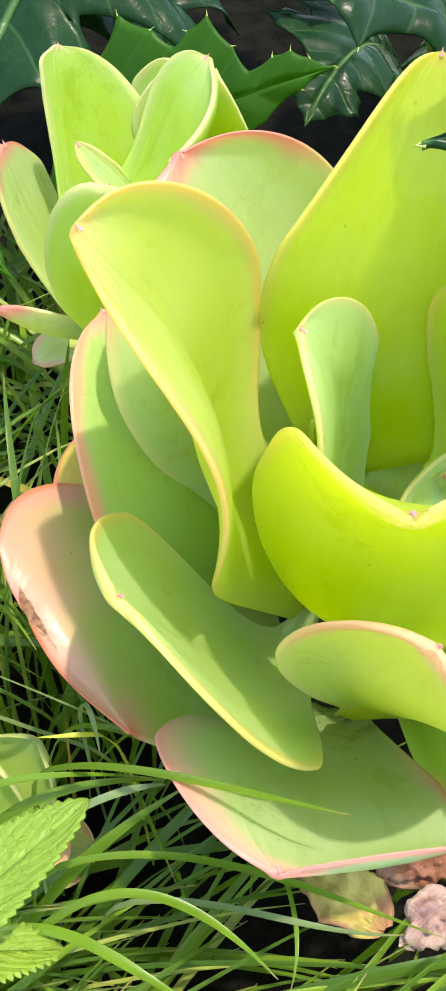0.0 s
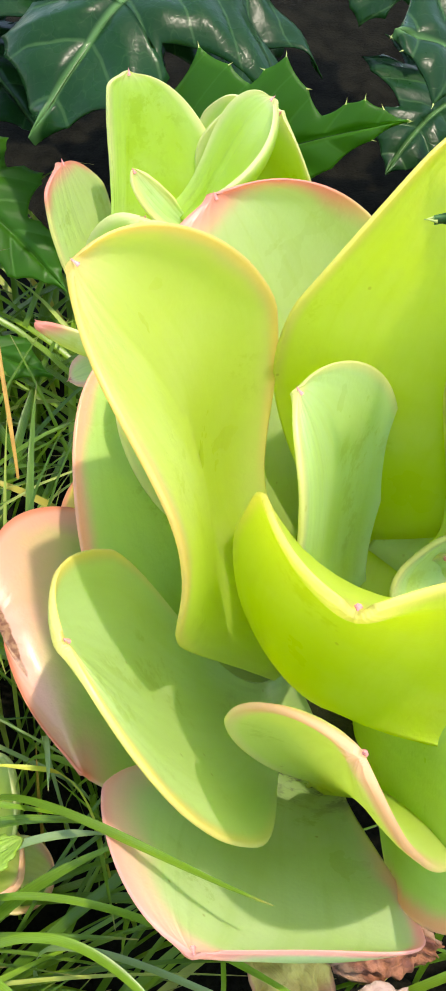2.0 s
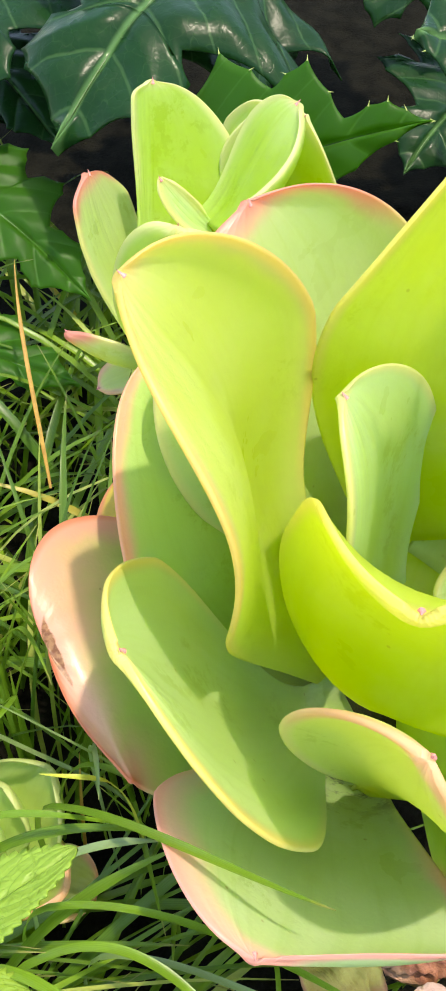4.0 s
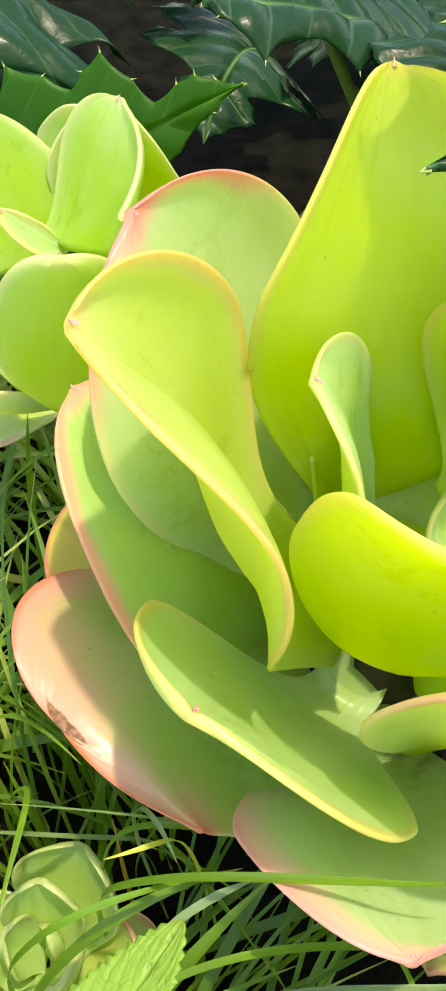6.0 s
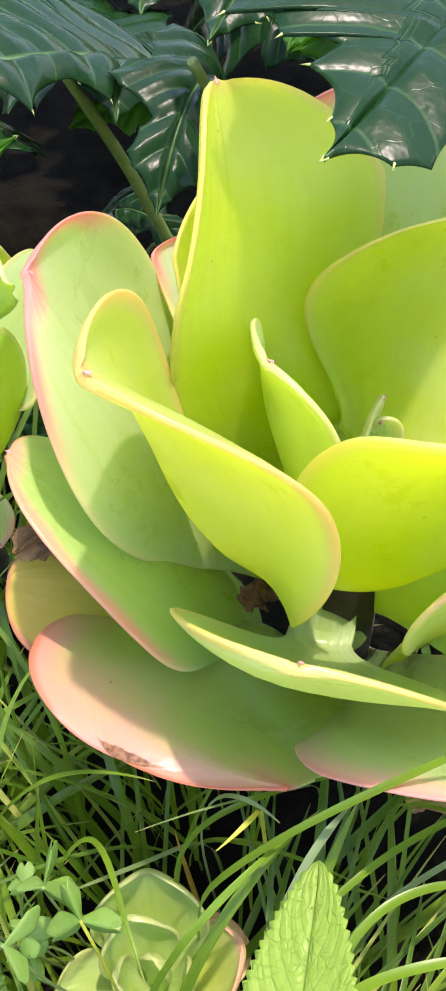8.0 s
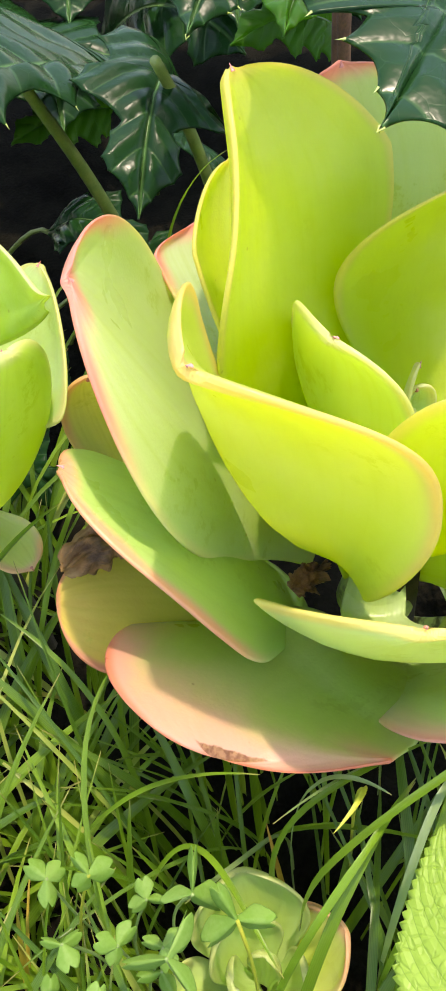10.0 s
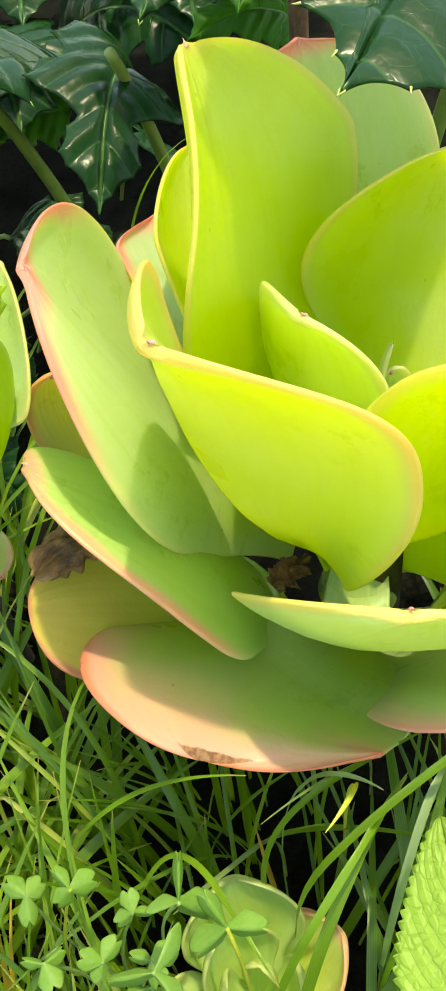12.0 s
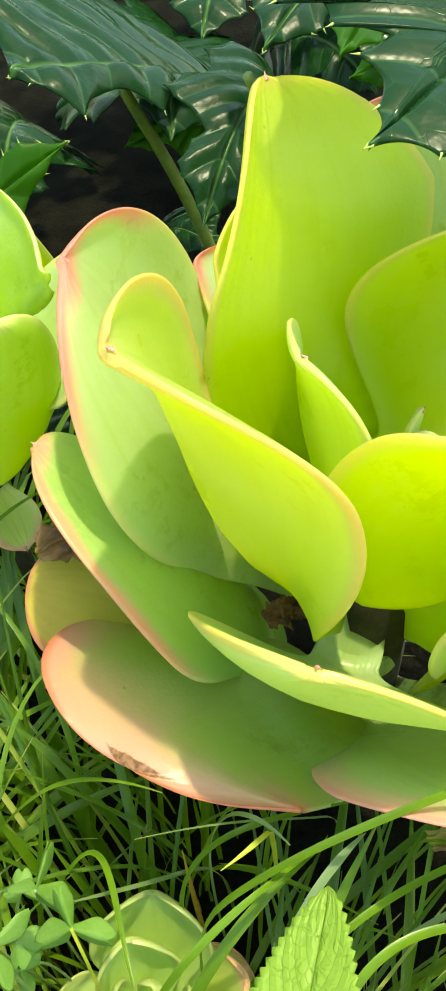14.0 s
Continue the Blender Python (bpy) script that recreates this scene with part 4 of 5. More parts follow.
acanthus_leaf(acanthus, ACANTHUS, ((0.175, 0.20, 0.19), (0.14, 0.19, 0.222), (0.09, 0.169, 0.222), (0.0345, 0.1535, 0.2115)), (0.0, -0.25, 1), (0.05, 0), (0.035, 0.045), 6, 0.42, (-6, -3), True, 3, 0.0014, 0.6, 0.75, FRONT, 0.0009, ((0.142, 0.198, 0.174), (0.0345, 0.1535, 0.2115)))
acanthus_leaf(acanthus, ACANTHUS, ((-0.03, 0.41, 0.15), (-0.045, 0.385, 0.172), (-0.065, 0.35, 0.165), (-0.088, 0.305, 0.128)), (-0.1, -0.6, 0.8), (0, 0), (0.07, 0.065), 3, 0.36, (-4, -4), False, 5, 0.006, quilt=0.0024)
acanthus_leaf(acanthus, ACANTHUS_LIT, ((-0.065, 0.315, 0.085), (-0.04, 0.312, 0.115), (0.0, 0.305, 0.138), (0.0365, 0.304, 0.148)), (0.0, -0.75, 0.6), (0.0, 0), (0.034, 0.03), 3, 0.55, (2, 2), True, 8, 0.0010, 0.45, 0.6, LIT)
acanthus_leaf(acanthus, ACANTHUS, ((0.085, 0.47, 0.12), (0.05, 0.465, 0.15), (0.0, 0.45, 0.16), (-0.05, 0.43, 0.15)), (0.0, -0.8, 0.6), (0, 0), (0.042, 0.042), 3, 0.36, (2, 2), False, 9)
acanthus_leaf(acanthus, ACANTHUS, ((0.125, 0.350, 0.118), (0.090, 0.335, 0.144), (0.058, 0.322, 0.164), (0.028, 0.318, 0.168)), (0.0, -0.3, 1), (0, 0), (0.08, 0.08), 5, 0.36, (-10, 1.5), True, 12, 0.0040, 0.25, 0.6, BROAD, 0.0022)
acanthus_leaf(acanthus, ACANTHUS_LIT, ((0.145, 0.255, 0.170), (0.125, 0.245, 0.190), (0.100, 0.23, 0.198), (0.074, 0.213, 0.194)), (-0.1, -0.4, 0.9), (0, 0), (0.018, 0.018), 4, 0.3, (-6, -6), False, 15)
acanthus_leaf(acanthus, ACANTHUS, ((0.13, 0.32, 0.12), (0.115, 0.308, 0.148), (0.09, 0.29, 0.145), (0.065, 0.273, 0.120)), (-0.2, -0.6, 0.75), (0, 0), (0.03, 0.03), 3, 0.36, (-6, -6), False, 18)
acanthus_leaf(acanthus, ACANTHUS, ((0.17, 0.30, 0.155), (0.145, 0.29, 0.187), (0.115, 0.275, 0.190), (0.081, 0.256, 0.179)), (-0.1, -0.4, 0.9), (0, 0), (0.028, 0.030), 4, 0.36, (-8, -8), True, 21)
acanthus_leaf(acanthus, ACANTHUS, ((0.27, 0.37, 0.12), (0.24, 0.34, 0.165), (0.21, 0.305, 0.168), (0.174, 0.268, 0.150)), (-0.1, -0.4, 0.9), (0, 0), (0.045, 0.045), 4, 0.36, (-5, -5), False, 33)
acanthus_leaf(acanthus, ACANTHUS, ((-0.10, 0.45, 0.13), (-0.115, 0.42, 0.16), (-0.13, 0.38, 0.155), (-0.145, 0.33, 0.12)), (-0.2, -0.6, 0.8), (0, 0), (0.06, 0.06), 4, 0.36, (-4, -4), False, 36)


acanthus_leaf(acanthus, ACANTHUS_LIT, ((0.2342, 0.325, 0.095), (0.222, 0.325, 0.112), (0.203, 0.333, 0.118), (0.180, 0.342, 0.108)), (-0.3, -0.5, 0.8), (0, 0), (0.022, 0.022), 4, 0.25, (-5, -5), False, 41)
acanthus_leaf(acanthus, ACANTHUS_LIT, ((0.165, 0.415, 0.062), (0.15, 0.413, 0.072), (0.128, 0.41, 0.08), (0.103, 0.41, 0.076)), (-0.3, -0.5, 0.8), (0, 0), (0.02, 0.02), 4, 0.25, (-5, -5), False, 43)
acanthus_leaf(acanthus, ACANTHUS_LIT, ((-0.175, 0.34, 0.085), (-0.15, 0.335, 0.105), (-0.115, 0.322, 0.094), (-0.081, 0.303, 0.066)), (0.1, -0.4, 0.9), (0, 0), (0.034, 0.034), 5, 0.3, (-5, -5), False, 51)
acanthus_leaf(acanthus, ACANTHUS_LIT, ((-0.165, 0.275, 0.05), (-0.145, 0.275, 0.068), (-0.115, 0.272, 0.066), (-0.078, 0.268, 0.054)), (0.1, -0.4, 0.9), (0.2, 0), (0.028, 0.028), 5, 0.3, (-5, -5), False, 53)
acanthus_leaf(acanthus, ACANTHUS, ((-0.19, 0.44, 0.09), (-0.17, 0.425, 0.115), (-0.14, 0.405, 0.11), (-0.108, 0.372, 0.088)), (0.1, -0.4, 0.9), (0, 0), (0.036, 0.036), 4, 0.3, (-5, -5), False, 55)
acanthus_leaf(acanthus, ACANTHUS_LIT, ((-0.22, 0.40, 0.08), (-0.20, 0.395, 0.10), (-0.175, 0.385, 0.098), (-0.145, 0.37, 0.084)), (0.1, -0.4, 0.9), (0, 0), (0.022, 0.022), 4, 0.3, (-5, -5), False, 57)


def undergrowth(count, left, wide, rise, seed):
    """Leaves of the same kind that fill the bed behind, in the shade-darkened green."""
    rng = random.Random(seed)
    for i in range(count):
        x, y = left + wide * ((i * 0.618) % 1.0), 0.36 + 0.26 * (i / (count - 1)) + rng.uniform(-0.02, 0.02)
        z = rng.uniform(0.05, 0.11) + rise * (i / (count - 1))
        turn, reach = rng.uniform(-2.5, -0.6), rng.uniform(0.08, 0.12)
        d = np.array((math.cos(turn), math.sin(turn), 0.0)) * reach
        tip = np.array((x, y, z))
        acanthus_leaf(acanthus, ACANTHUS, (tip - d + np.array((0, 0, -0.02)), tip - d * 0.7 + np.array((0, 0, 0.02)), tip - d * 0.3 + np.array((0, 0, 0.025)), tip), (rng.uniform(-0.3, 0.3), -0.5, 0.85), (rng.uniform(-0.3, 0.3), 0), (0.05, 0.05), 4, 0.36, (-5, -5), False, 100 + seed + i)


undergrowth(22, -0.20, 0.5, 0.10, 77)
undergrowth(18, 0.16, 0.32, 0.0, 5)
dim = random.Random(31)
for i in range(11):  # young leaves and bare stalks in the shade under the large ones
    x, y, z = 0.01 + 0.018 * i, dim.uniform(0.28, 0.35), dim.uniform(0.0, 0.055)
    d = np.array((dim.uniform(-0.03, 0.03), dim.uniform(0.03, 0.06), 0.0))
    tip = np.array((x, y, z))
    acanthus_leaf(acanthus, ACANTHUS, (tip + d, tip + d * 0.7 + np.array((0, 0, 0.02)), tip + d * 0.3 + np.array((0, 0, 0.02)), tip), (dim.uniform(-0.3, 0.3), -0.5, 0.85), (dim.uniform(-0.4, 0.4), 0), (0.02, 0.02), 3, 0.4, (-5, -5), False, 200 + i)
    tube("leaf_stalk", bezier((tip + d, tip + d * 1.4 + np.array((0.01, 0, 0.0)), (x + d[0] * 2, y + d[1] * 2, -0.01), (x + d[0] * 2.2, y + d[1] * 2.2, GROUND - 0.01)), 10), [0.0012] * 10, STALK_PALE, acanthus, "thin green leaf stalk")
for line, r in ((((0.070, 0.330, 0.146), (0.078, 0.333, 0.125), (0.10, 0.34, 0.09), (0.13, 0.35, GROUND)), 0.0026), (((0.100, 0.295, 0.152), (0.112, 0.30, 0.13), (0.13, 0.305, 0.09), (0.15, 0.31, GROUND)), 0.0024),
                (((0.172, 0.20, 0.191), (0.19, 0.21, 0.17), (0.20, 0.23, 0.10), (0.20, 0.26, GROUND)), 0.003)):
    tube("leaf_stalk", bezier(line, 18), [r * (0.8 + 0.4 * i / 17) for i in range(18)], STALK_PALE, acanthus, "thick pale green leaf stalk")
for x, y, r in ((0.160, 0.264, 0.0030), (0.178, 0.282, 0.0024)):
    woody = thing("woody_stem", "thin upright reddish-brown woody stem behind the acanthus", "stem", "woody stems")
    tube("stem", bezier(((x + 0.006, y + 0.004, GROUND - 0.02), (x + 0.002, y + 0.002, 0.05), (x, y, 0.12), (x - 0.001, y, 0.25)), 16), [r * (1.1 - 0.02 * i + 0.06 * math.sin(i * 2.3)) for i in range(16)], BARK_RED, woody, "", 10)


# ---- clover ----
def clover_leaflet(parent, base, ahead, up, size, fold):
    """One heart-shaped leaflet, its halves folded down along the midrib like a roof."""
    side = unit(np.cross(ahead, up))
    nu, half = 15, (0.0, 0.35, 0.7, 1.0)
    top = []
    for q in [-h for h in half[:0:-1]] + list(half):
        row = []
        for i in range(nu):
            u = i / (nu - 1)
            w = 0.5 * math.sin(math.pi * min(1.0, 0.06 + 0.86 * u**1.5)) ** 0.8
            r = abs(q) * w
            lobe = 0.26 * math.sin(math.pi * min(1.0, r / 0.55)) * u**2  # the rounded lobes reach past the notch
            row.append(base + size * (ahead * (0.78 * u + lobe) + side * math.copysign(r * math.cos(fold), q) - up * (r * math.sin(fold) + 0.10 * u * u)))
        top.append(row)
    top = np.array(top).transpose(1, 0, 2)
    nv = top.shape[1]
    verts = np.concatenate([top.reshape(-1, 3), (top - up * 0.00022).reshape(-1, 3)])
    m, faces = nu * nv, []
    for i in range(nu - 1):
        for j in range(nv - 1):
            q = (i * nv + j, i * nv + j + 1, (i + 1) * nv + j + 1, (i + 1) * nv + j)
            faces += [q, tuple(m + x for x in q[::-1])]
        for j in (0, nv - 1):
            q = (i * nv + j, (i + 1) * nv + j, m + (i + 1) * nv + j, m + i * nv + j)
            faces.append(q if j == 0 else q[::-1])
    rim = [(i * nv + j, i * nv + j + 1, m + i * nv + j + 1, m + i * nv + j) for i in (0, nu - 1) for j in range(nv - 1)]
    return link("leaflet", verts, faces + rim, CLOVER, parent)


def clover(head, foot, size, seed, folds):
    rng = random.Random(seed)
    ob = thing("clover_sprig", "three-part clover sprig of folded leaflets on a thin stalk", "clover", "clover sprigs")
    h, f = np.array(head), np.array(foot)
    mid = (h + f) / 2 + np.array((rng.uniform(-0.012, 0.012), rng.uniform(-0.012, 0.012), 0.02))
    tube("stalk", bezier((f, (f + mid) / 2, mid, h), 12), [0.00038] * 12, STALK if seed % 3 else STRAW_GREEN, ob, sides=6)
    tilt = unit(np.array((rng.uniform(-0.4, 0.4), rng.uniform(-0.9, 0.1), 1.0)))
    x = unit(np.cross(tilt, np.array((0.2, 1.0, 0.1))))
    y = np.cross(tilt, x)
    first = rng.uniform(0, 6.28)
    for i in range(3):
        a = first + 2.094 * i + rng.uniform(-0.25, 0.25)
        ahead = unit(x * math.cos(a) + y * math.sin(a) + tilt * rng.uniform(-0.45, 0.15))
        up = unit(tilt - ahead * np.dot(tilt, ahead))
        clover_leaflet(ob, h, ahead, up, size * rng.uniform(0.85, 1.15), rng.uniform(*folds))
    return ob


CLOVER_HEADS = [(-0.0730, 0.1085, 0.1260), (-0.0840, 0.1040, 0.1270), (-0.0705, 0.0995, 0.1245), (-0.0775, 0.1240, 0.0930), (-0.0885, 0.1160, 0.1130), (-0.0835, 0.1320, 0.1080), (-0.0960, 0.1260, 0.1080), (-0.0900, 0.1420, 0.0980),
                (-0.0990, 0.1110, 0.1150), (-0.0820, 0.1130, 0.0980), (-0.0930, 0.1060, 0.1040)]
luck = random.Random(8)
CLOVER_HEADS += [(luck.uniform(-0.125, -0.085), luck.uniform(0.10, 0.165), luck.uniform(0.05, 0.10)) for i in range(6)]
for n, (x, y, z) in enumerate(CLOVER_HEADS):
    clover((x, y, z), (x - 0.004 + 0.010 * math.sin(n * 2.1), y + 0.012 + 0.008 * math.cos(n * 1.3), GROUND), luck.uniform(0.0080, 0.0094) if n < 3 else luck.uniform(0.0046, 0.0060), 40 + n, (0.9, 1.35) if n < 3 else (0.35, 1.1))


# ---- dry leaves on the soil ----
def dry_leaf(skin, label, stem, face, wide, cup, turn=(0, 0, 0)):
    ob = thing("dry_leaf", label, "dead leaf", "fallen leaves")
    u = np.linspace(0, 0.998, 40)
    half = outline(u, 0.55, 2.0, 0.3) * wide
    crumple = lambda a, b: np.vectorize(lambda p, q: 0.0040 * noise.noise(Vector((p * 6 + wide * 900, q * 2.4, 1.0))) + 0.0016 * noise.noise(Vector((p * 17, q * 8.0, wide * 500))))(a, b)
    thin_leaf("leaf", skin, ob, stem, face, turn, [half, half * 0.9], cup, u, 17, 0.0009, "", crumple)
    return ob


dry_leaf(DRY_PALE, "pale yellow withered leaf fallen on the soil", ((0.016, 0.094, 0.046), (0.024, 0.088, 0.058), (0.034, 0.080, 0.058), (0.0415, 0.0735, 0.048)), (0.1, -0.35, 1), 0.0100, (-0.9, 0, 0.5, 0))
dry_leaf(DRY_RED, "reddish-brown shrivelled leaf curled on the soil", ((0.070, 0.094, 0.042), (0.061, 0.091, 0.060), (0.052, 0.087, 0.062), (0.042, 0.085, 0.050)), (0, -0.5, 1), 0.0105, (-1.3, 0, -1.0, 0))
dry_leaf(DRY_GREY, "pinkish-grey withered leaf rolled at its edges", ((0.066, 0.082, 0.042), (0.060, 0.079, 0.055), (0.053, 0.074, 0.056), (0.046, 0.070, 0.047)), (0.1, -0.5, 1), 0.0080, (-1.0, 0, -0.9, 0))
dry_leaf(DRY, "brown crumpled dry leaf tip under the rosette", ((-0.01, 0.183, 0.10), (-0.017, 0.19, 0.108), (-0.026, 0.197, 0.107), (-0.036, 0.2, 0.099)), (-0.2, -0.5, 0.8), 0.007, (-1.1, 0, -1.0, 0))
dry_leaf(DRY, "dark papery scale caught between the leaf feet", ((0.024, 0.158, 0.074), (0.019, 0.157, 0.079), (0.014, 0.157, 0.080), (0.009, 0.158, 0.078)), (-0.2, -0.5, 0.8), 0.0052, (-0.9, 0, -1.0, 0))


# ---- grass ----
def blade(line, width, verts, faces, along, across):
    line = np.array(line, dtype=float)
    d = unit(np.gradient(line, axis=0))
    side = unit(np.cross(d, np.array((0.0, 0.05, 1.0))))
    up = np.cross(side, d)
    n, k = len(line), len(verts)
    t = np.linspace(0, 1, n)
    w = width / 2 * np.minimum(1, 0.55 + 2 * t) * np.minimum(1, (1 - t) * 3.2) ** 0.8 + 0.00008
    for i in range(n):
        for q, lift in ((-1, 0.45), (0, 0.0), (1, 0.45)):
            verts.append(tuple(line[i] + side[i] * q * w[i] + up[i] * lift * w[i]))
            along.append(t[i])
            across.append(q)
    for i in range(n - 1):
        for j in (0, 1):
            faces.append((k + i * 3 + j, k + i * 3 + j + 1, k + (i + 1) * 3 + j + 1, k + (i + 1) * 3 + j))


def arc(root, heading, length, lean, bend, n=13):
    """A blade's line from its root: it leaves the soil at lean degrees from upright and bends further over."""
    p, out = np.array(root, dtype=float), []
    for i in range(n):
        a = radians(min(150, lean + bend * (i / (n - 1)) ** 1.5))
        out.append(p.copy())
        p = p + length / (n - 1) * np.array((math.cos(heading) * math.sin(a), math.sin(heading) * math.sin(a), math.cos(a)))
    return np.array(out)


def clear_of_plants(line):
    for x, y, z in line:
        if z > 0.105 or ((x - 0.008) / 0.07) ** 2 + ((y - 0.14) / 0.085) ** 2 < 1 and z > 0.055:
            return False
        if ((x + 0.036) / 0.045) ** 2 + ((y - 0.262) / 0.045) ** 2 < 1 and z > 0.085 or (x + 0.040) ** 2 + (y - 0.071) ** 2 < 0.0006 and z > 0.085:
            return False
        if (x + 0.065) ** 2 + (y - 0.108) ** 2 < 0.0008 and z > 0.012:
            return False
    return True


def build_grass():
    rng = random.Random(11)
    verts, faces, along, across = [], [], [], []
    made = 0
    while made < 1900:
        x, y = rng.uniform(-0.30, 0.16), rng.uniform(-0.06, 0.36)
        if y > 0.17 and x > (-0.05 if y < 0.195 else -0.005) or (x - 0.03) ** 2 + (y - 0.15) ** 2 < 0.0016 or (x + 0.05) ** 2 + (y - 0.11) ** 2 < 0.0004:
            continue
        if y < 0.10 and rng.random() < 0.5:
            continue
        if y > 0.19 and rng.random() < (0.85 if x < -0.06 else 0.55):  # thin in the shade of the acanthus
            continue
        if x > -0.01 and -0.02 < y < 0.13 and rng.random() < 0.85:  # bare soil under the dead leaves
            continue
        if noise.noise(Vector((x * 22, y * 22, 4.0))) < -0.12:
            continue
        if y < 0.10:
            heading, long, lean, bend = rng.gauss(0.25, 0.55), rng.uniform(0.10, 0.21), rng.uniform(10, 40), rng.uniform(50, 115)
        else:
            heading, long, lean, bend = rng.gauss(1.0, 1.2), rng.uniform(0.08, 0.17), rng.uniform(0, 13), rng.uniform(5, 50) if rng.random() < 0.75 else rng.uniform(60, 110)
            if y > 0.17:
                heading, long, lean, bend = rng.choice((0.2, 2.9, 1.5)) + rng.gauss(0, 0.4), rng.uniform(0.09, 0.17), rng.uniform(5, 35), rng.uniform(40, 120)
        line = arc((x, y, ground_height(x, y) - 0.003), heading, long, lean, bend)
        if not clear_of_plants(line):
            continue
        wide = rng.uniform(0.0009, 0.0015) if rng.random() < 0.5 else rng.uniform(0.0016, 0.0030)
        blade(line, wide * (1.35 if y > 0.17 else 1.0), verts, faces, along, across)
        made += 1
    return tagged(link("grass", verts, faces, GRASS, values={"along": along, "across": across}), "long narrow arching green grass blades with a few yellow tips", "grass", kind="stuff")


build_grass()


def single_blade(label, line, width, skin=None):
    verts, faces, along, across = [], [], [], []
    blade(bezier(line, 22), width, verts, faces, along, across)
    return tagged(link("grass_blade", verts, faces, skin or GRASS, values={"along": along, "across": across}), label, "grass", "single grass blades")


def rooted_blade(label, line, width, skin):
    """A long blade: it rises from the soil under the foot of its line and then follows it."""
    points = bezier(line, 22)
    ahead = unit(points[1] - points[0])
    root = points[0] - ahead * 0.02
    root[2] = ground_height(root[0], root[1]) - 0.004
    rise = bezier((root, root + np.array((0, 0, 0.5 * (points[0][2] - root[2]))), points[0] - ahead * 0.02, points[0]), 10)[:-1]
    verts, faces, along, across = [], [], [], []
    blade(np.concatenate([rise, points]), width * 0.8, verts, faces, along, across)
    return tagged(link("grass_blade", verts, faces, skin, values={"along": along, "across": across}), label, "grass", "single grass blades")


rooted_blade("bright green grass blade with a pale kink over the low rosette", ((-0.0654, 0.0948, 0.0670), (-0.0550, 0.0950, 0.0850), (-0.0430, 0.0930, 0.1030), (-0.0144, 0.0979, 0.0840)), 0.0022, GRASS_BRIGHT)
rooted_blade("thin pale grass blade under the rosette", ((0.0000, 0.1200, 0.0300), (-0.0109, 0.1170, 0.0496), (-0.0293, 0.1118, 0.0906), (-0.0536, 0.1057, 0.1276)), 0.0011, GRASS_SHEEN)
rooted_blade("short pale grass tip crossing another blade", ((-0.0316, 0.1134, 0.0900), (-0.0290, 0.1100, 0.0990), (-0.0265, 0.1033, 0.1005), (-0.0252, 0.0976, 0.0985)), 0.0013, GRASS_SHEEN)
rooted_blade("long green grass blade arching to the scarred leaf", ((-0.0787, 0.1649, 0.0408), (-0.0668, 0.1556, 0.0666), (-0.0564, 0.1446, 0.0953), (-0.0420, 0.1219, 0.1010)), 0.0018, GRASS_BRIGHT)
rooted_blade("bluish grass blade behind the low rosette", ((-0.0416, 0.1266, 0.0372), (-0.0552, 0.1246, 0.0538), (-0.0648, 0.1211, 0.0731), (-0.0725, 0.1171, 0.0927)), 0.0018, GRASS_SHEEN)
rooted_blade("curved green grass blade drooping over the low rosette", ((-0.0663, 0.1382, 0.0550), (-0.0520, 0.1332, 0.0790), (-0.0640, 0.1097, 0.0850), (-0.0675, 0.0931, 0.0807)), 0.0018, GRASS_BRIGHT)
rooted_blade("long green grass blade lying across a succulent leaf", ((-0.0400, 0.1010, 0.0800), (-0.0200, 0.0920, 0.1120), (0.0050, 0.0760, 0.1320), (0.0250, 0.0730, 0.1300)), 0.0022, GRASS)
rooted_blade("thin curved grass blade hanging below the leaf tip", ((0.0147, 0.0850, 0.0650), (0.0180, 0.0749, 0.0743), (0.0197, 0.0638, 0.0758), (0.0167, 0.0562, 0.0706)), 0.0012, GRASS_BRIGHT)
rooted_blade("broad bright grass blade beside the mint leaf", ((-0.0378, 0.0635, 0.0900), (-0.0253, 0.0626, 0.0939), (-0.0145, 0.0535, 0.0958), (-0.0031, 0.0497, 0.0906)), 0.0026, GRASS_BRIGHT)
rooted_blade("yellow-green grass blade arching over the soil", ((-0.0314, 0.0698, 0.0800), (-0.0146, 0.0770, 0.0877), (0.0019, 0.0674, 0.0819), (0.0137, 0.0569, 0.0770)), 0.0024, GRASS_BRIGHT)
rooted_blade("grass blade over the dead leaves with a whitish sheen in its colour", ((-0.0130, 0.0745, 0.0700), (0.0054, 0.0737, 0.0739), (0.0239, 0.0651, 0.0759), (0.0425, 0.0673, 0.0706)), 0.0017, GRASS_SHEEN)
rooted_blade("long green grass blade across the dead leaves", ((-0.0300, 0.0809, 0.0780), (-0.0026, 0.0826, 0.0899), (0.0247, 0.0758, 0.0707), (0.0506, 0.0658, 0.0742)), 0.0020, GRASS_BRIGHT)
rooted_blade("grass blade beside the mint leaf with a whitish sheen in its colour", ((-0.0272, 0.0873, 0.0950), (-0.0221, 0.0888, 0.0976), (-0.0163, 0.0900, 0.0990), (-0.0104, 0.0907, 0.0986)), 0.0022, GRASS_SHEEN)
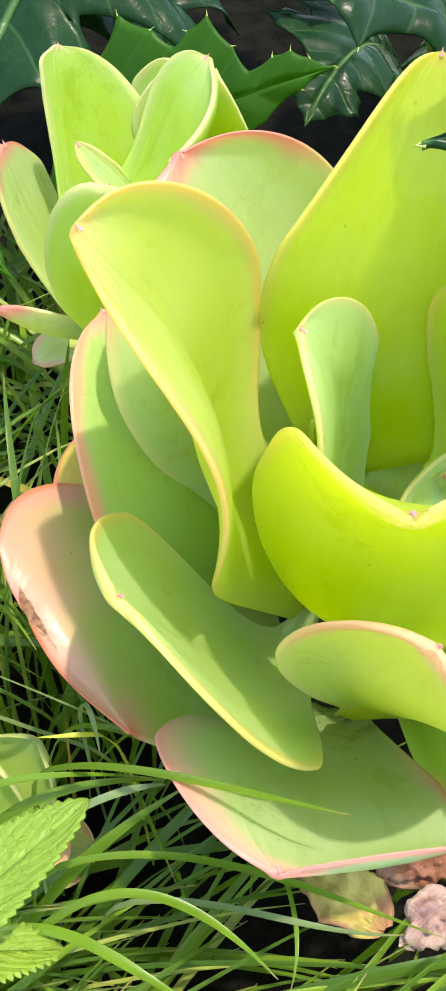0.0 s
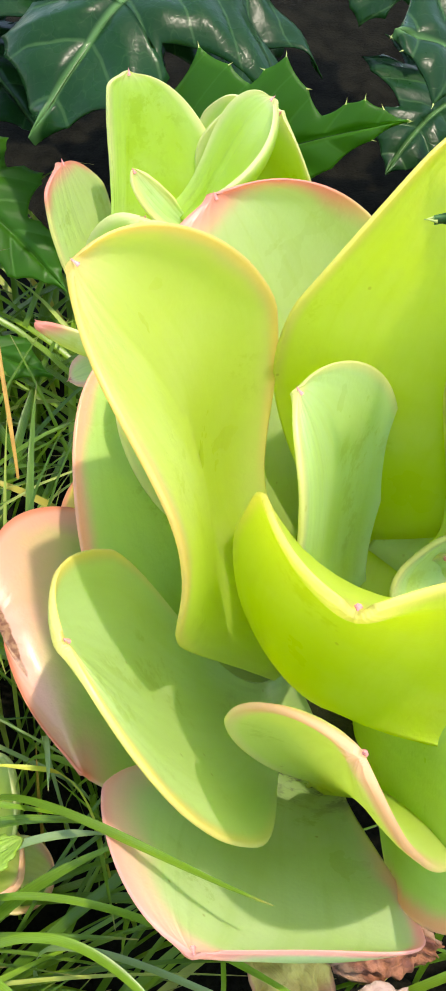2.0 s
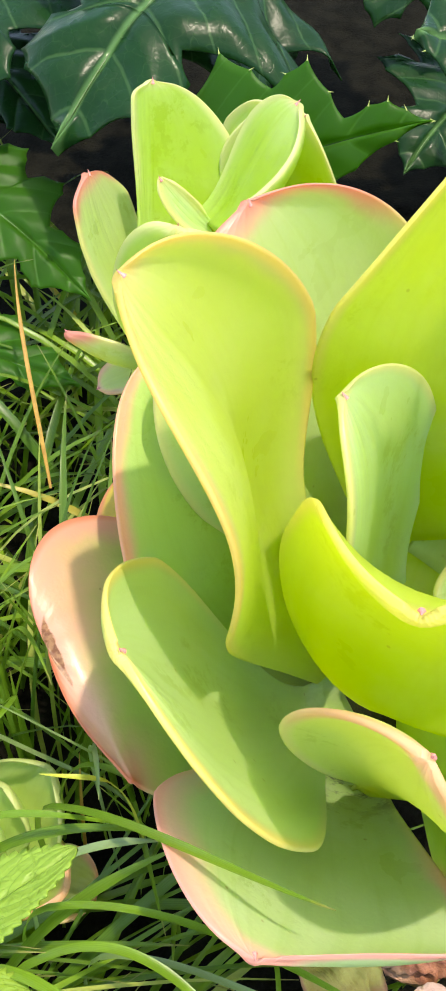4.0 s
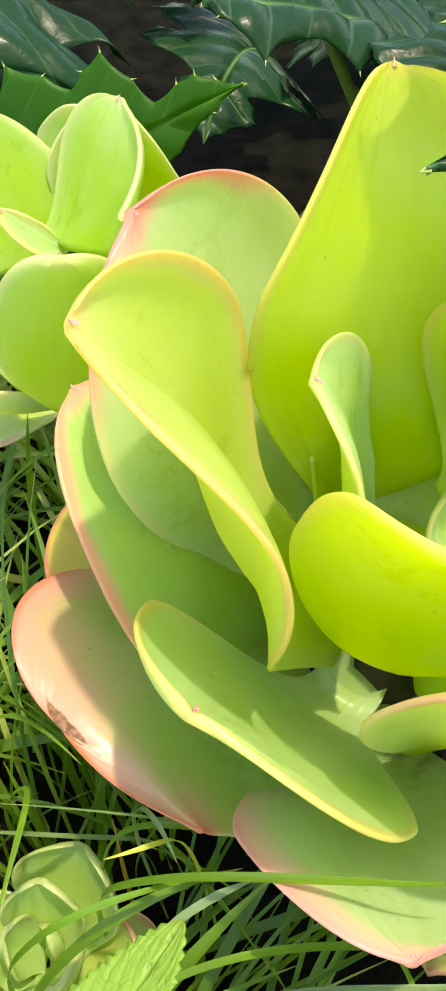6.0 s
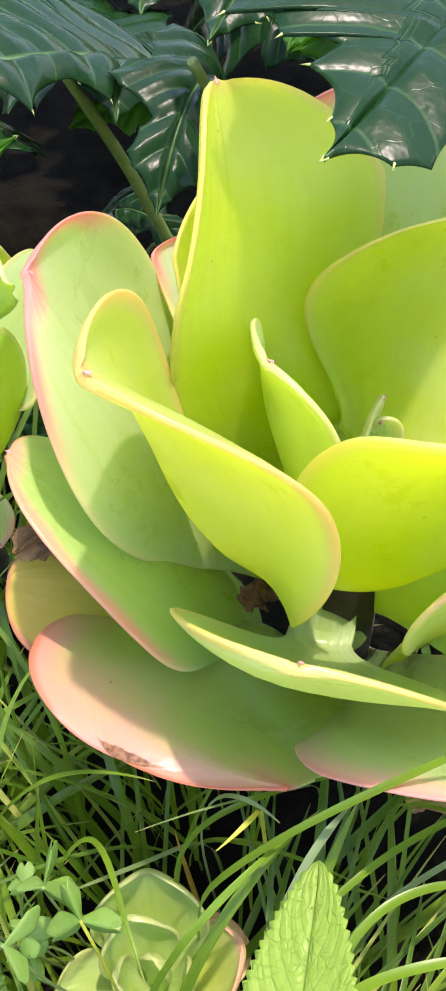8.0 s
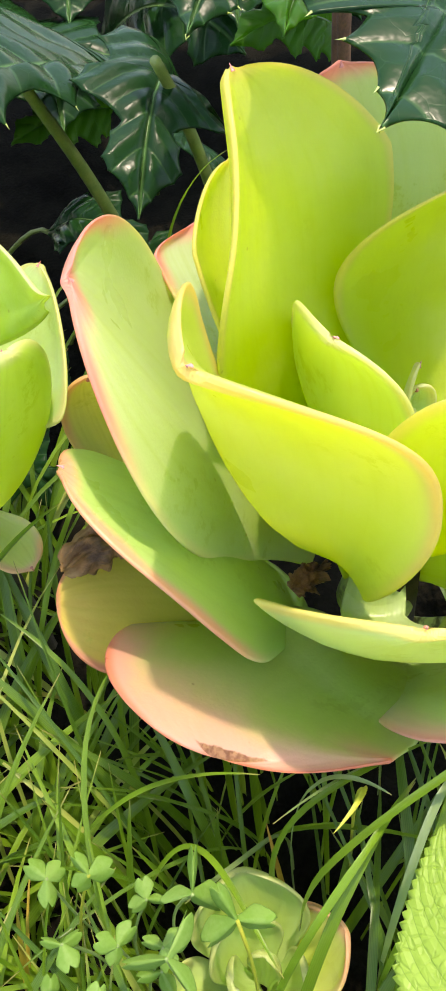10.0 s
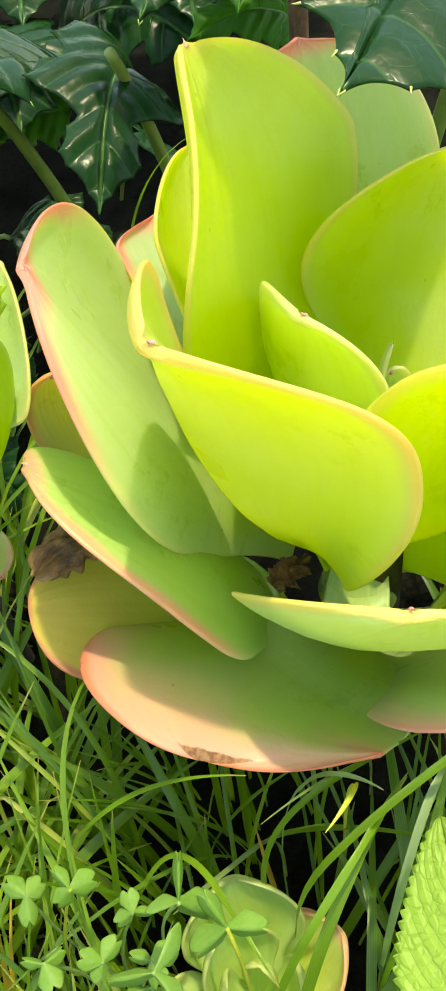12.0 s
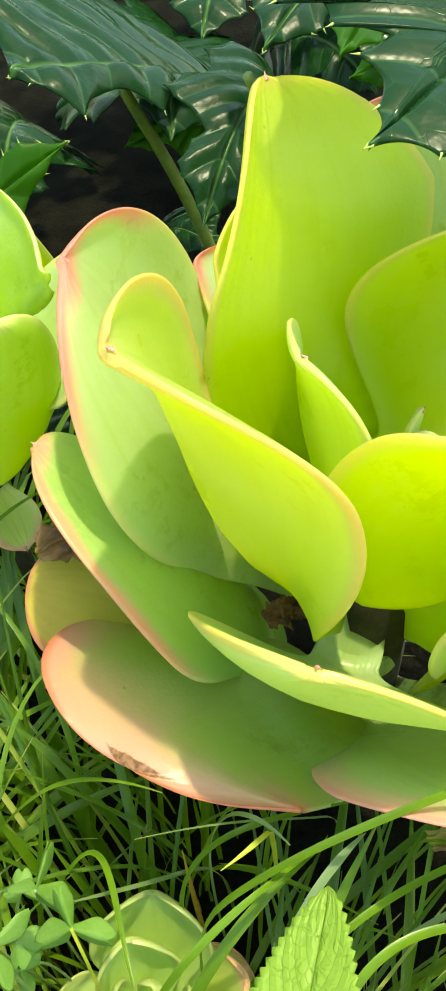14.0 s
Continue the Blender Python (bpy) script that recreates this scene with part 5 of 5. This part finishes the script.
rooted_blade("yellow curled grass tip in the shade of the rosette", ((-0.0255, 0.1050, 0.0900), (-0.0270, 0.1025, 0.0990), (-0.0330, 0.1015, 0.0985), (-0.0400, 0.1020, 0.0970)), 0.0014, STRAW_GREEN)
single_blade("thin pale grass blade leaning on the low succulent leaf", ((-0.05, 0.10, -0.02), (-0.055, 0.135, 0.07), (-0.03, 0.112, 0.085), (0.0, 0.099, 0.087)), 0.0016)
single_blade("pale grass blade arching beside the succulent", ((-0.10, 0.25, -0.02), (-0.075, 0.235, 0.06), (-0.045, 0.223, 0.098), (-0.022, 0.214, 0.105)), 0.0026)
single_blade("thin bleached grass blade beside the succulent", ((-0.07, 0.15, -0.02), (-0.045, 0.165, 0.05), (-0.046, 0.19, 0.075), (-0.053, 0.222, 0.078)), 0.0016)
single_blade("broad green grass blade leaning over the soil", ((-0.085, 0.085, -0.02), (-0.07, 0.09, 0.07), (-0.04, 0.097, 0.088), (-0.012, 0.099, 0.08)), 0.0027)
single_blade("pale striped grass blade rising under the mint leaf", ((-0.07, 0.06, -0.02), (-0.05, 0.075, 0.05), (-0.03, 0.083, 0.08), (-0.006, 0.092, 0.094)), 0.0032)
single_blade("thin curved grass stem arching to the succulent leaf", ((-0.10, 0.118, -0.02), (-0.096, 0.12, 0.075), (-0.07, 0.175, 0.10), (-0.034, 0.174, 0.088)), 0.0013)
single_blade("thin green grass blade arching behind the rosette", ((0.07, 0.285, -0.02), (0.069, 0.28, 0.09), (0.068, 0.262, 0.135), (0.08, 0.242, 0.15)), 0.002)
single_blade("green upright grass blade beside the small succulent", ((-0.06, 0.23, -0.02), (-0.058, 0.235, 0.03), (-0.052, 0.232, 0.07), (-0.045, 0.226, 0.105)), 0.0032)
single_blade("orange dry grass stem standing upright", ((-0.045, 0.112, -0.03), (-0.044, 0.116, 0.0), (-0.043, 0.12, 0.03), (-0.041, 0.124, 0.06)), 0.0014, STRAW)
single_blade("thin orange dry grass stem beside the acanthus", ((-0.0709, 0.2079, 0.0662), (-0.0831, 0.2377, 0.0698), (-0.0959, 0.2635, 0.0801), (-0.0999, 0.2831, 0.0978)), 0.0013, STRAW)
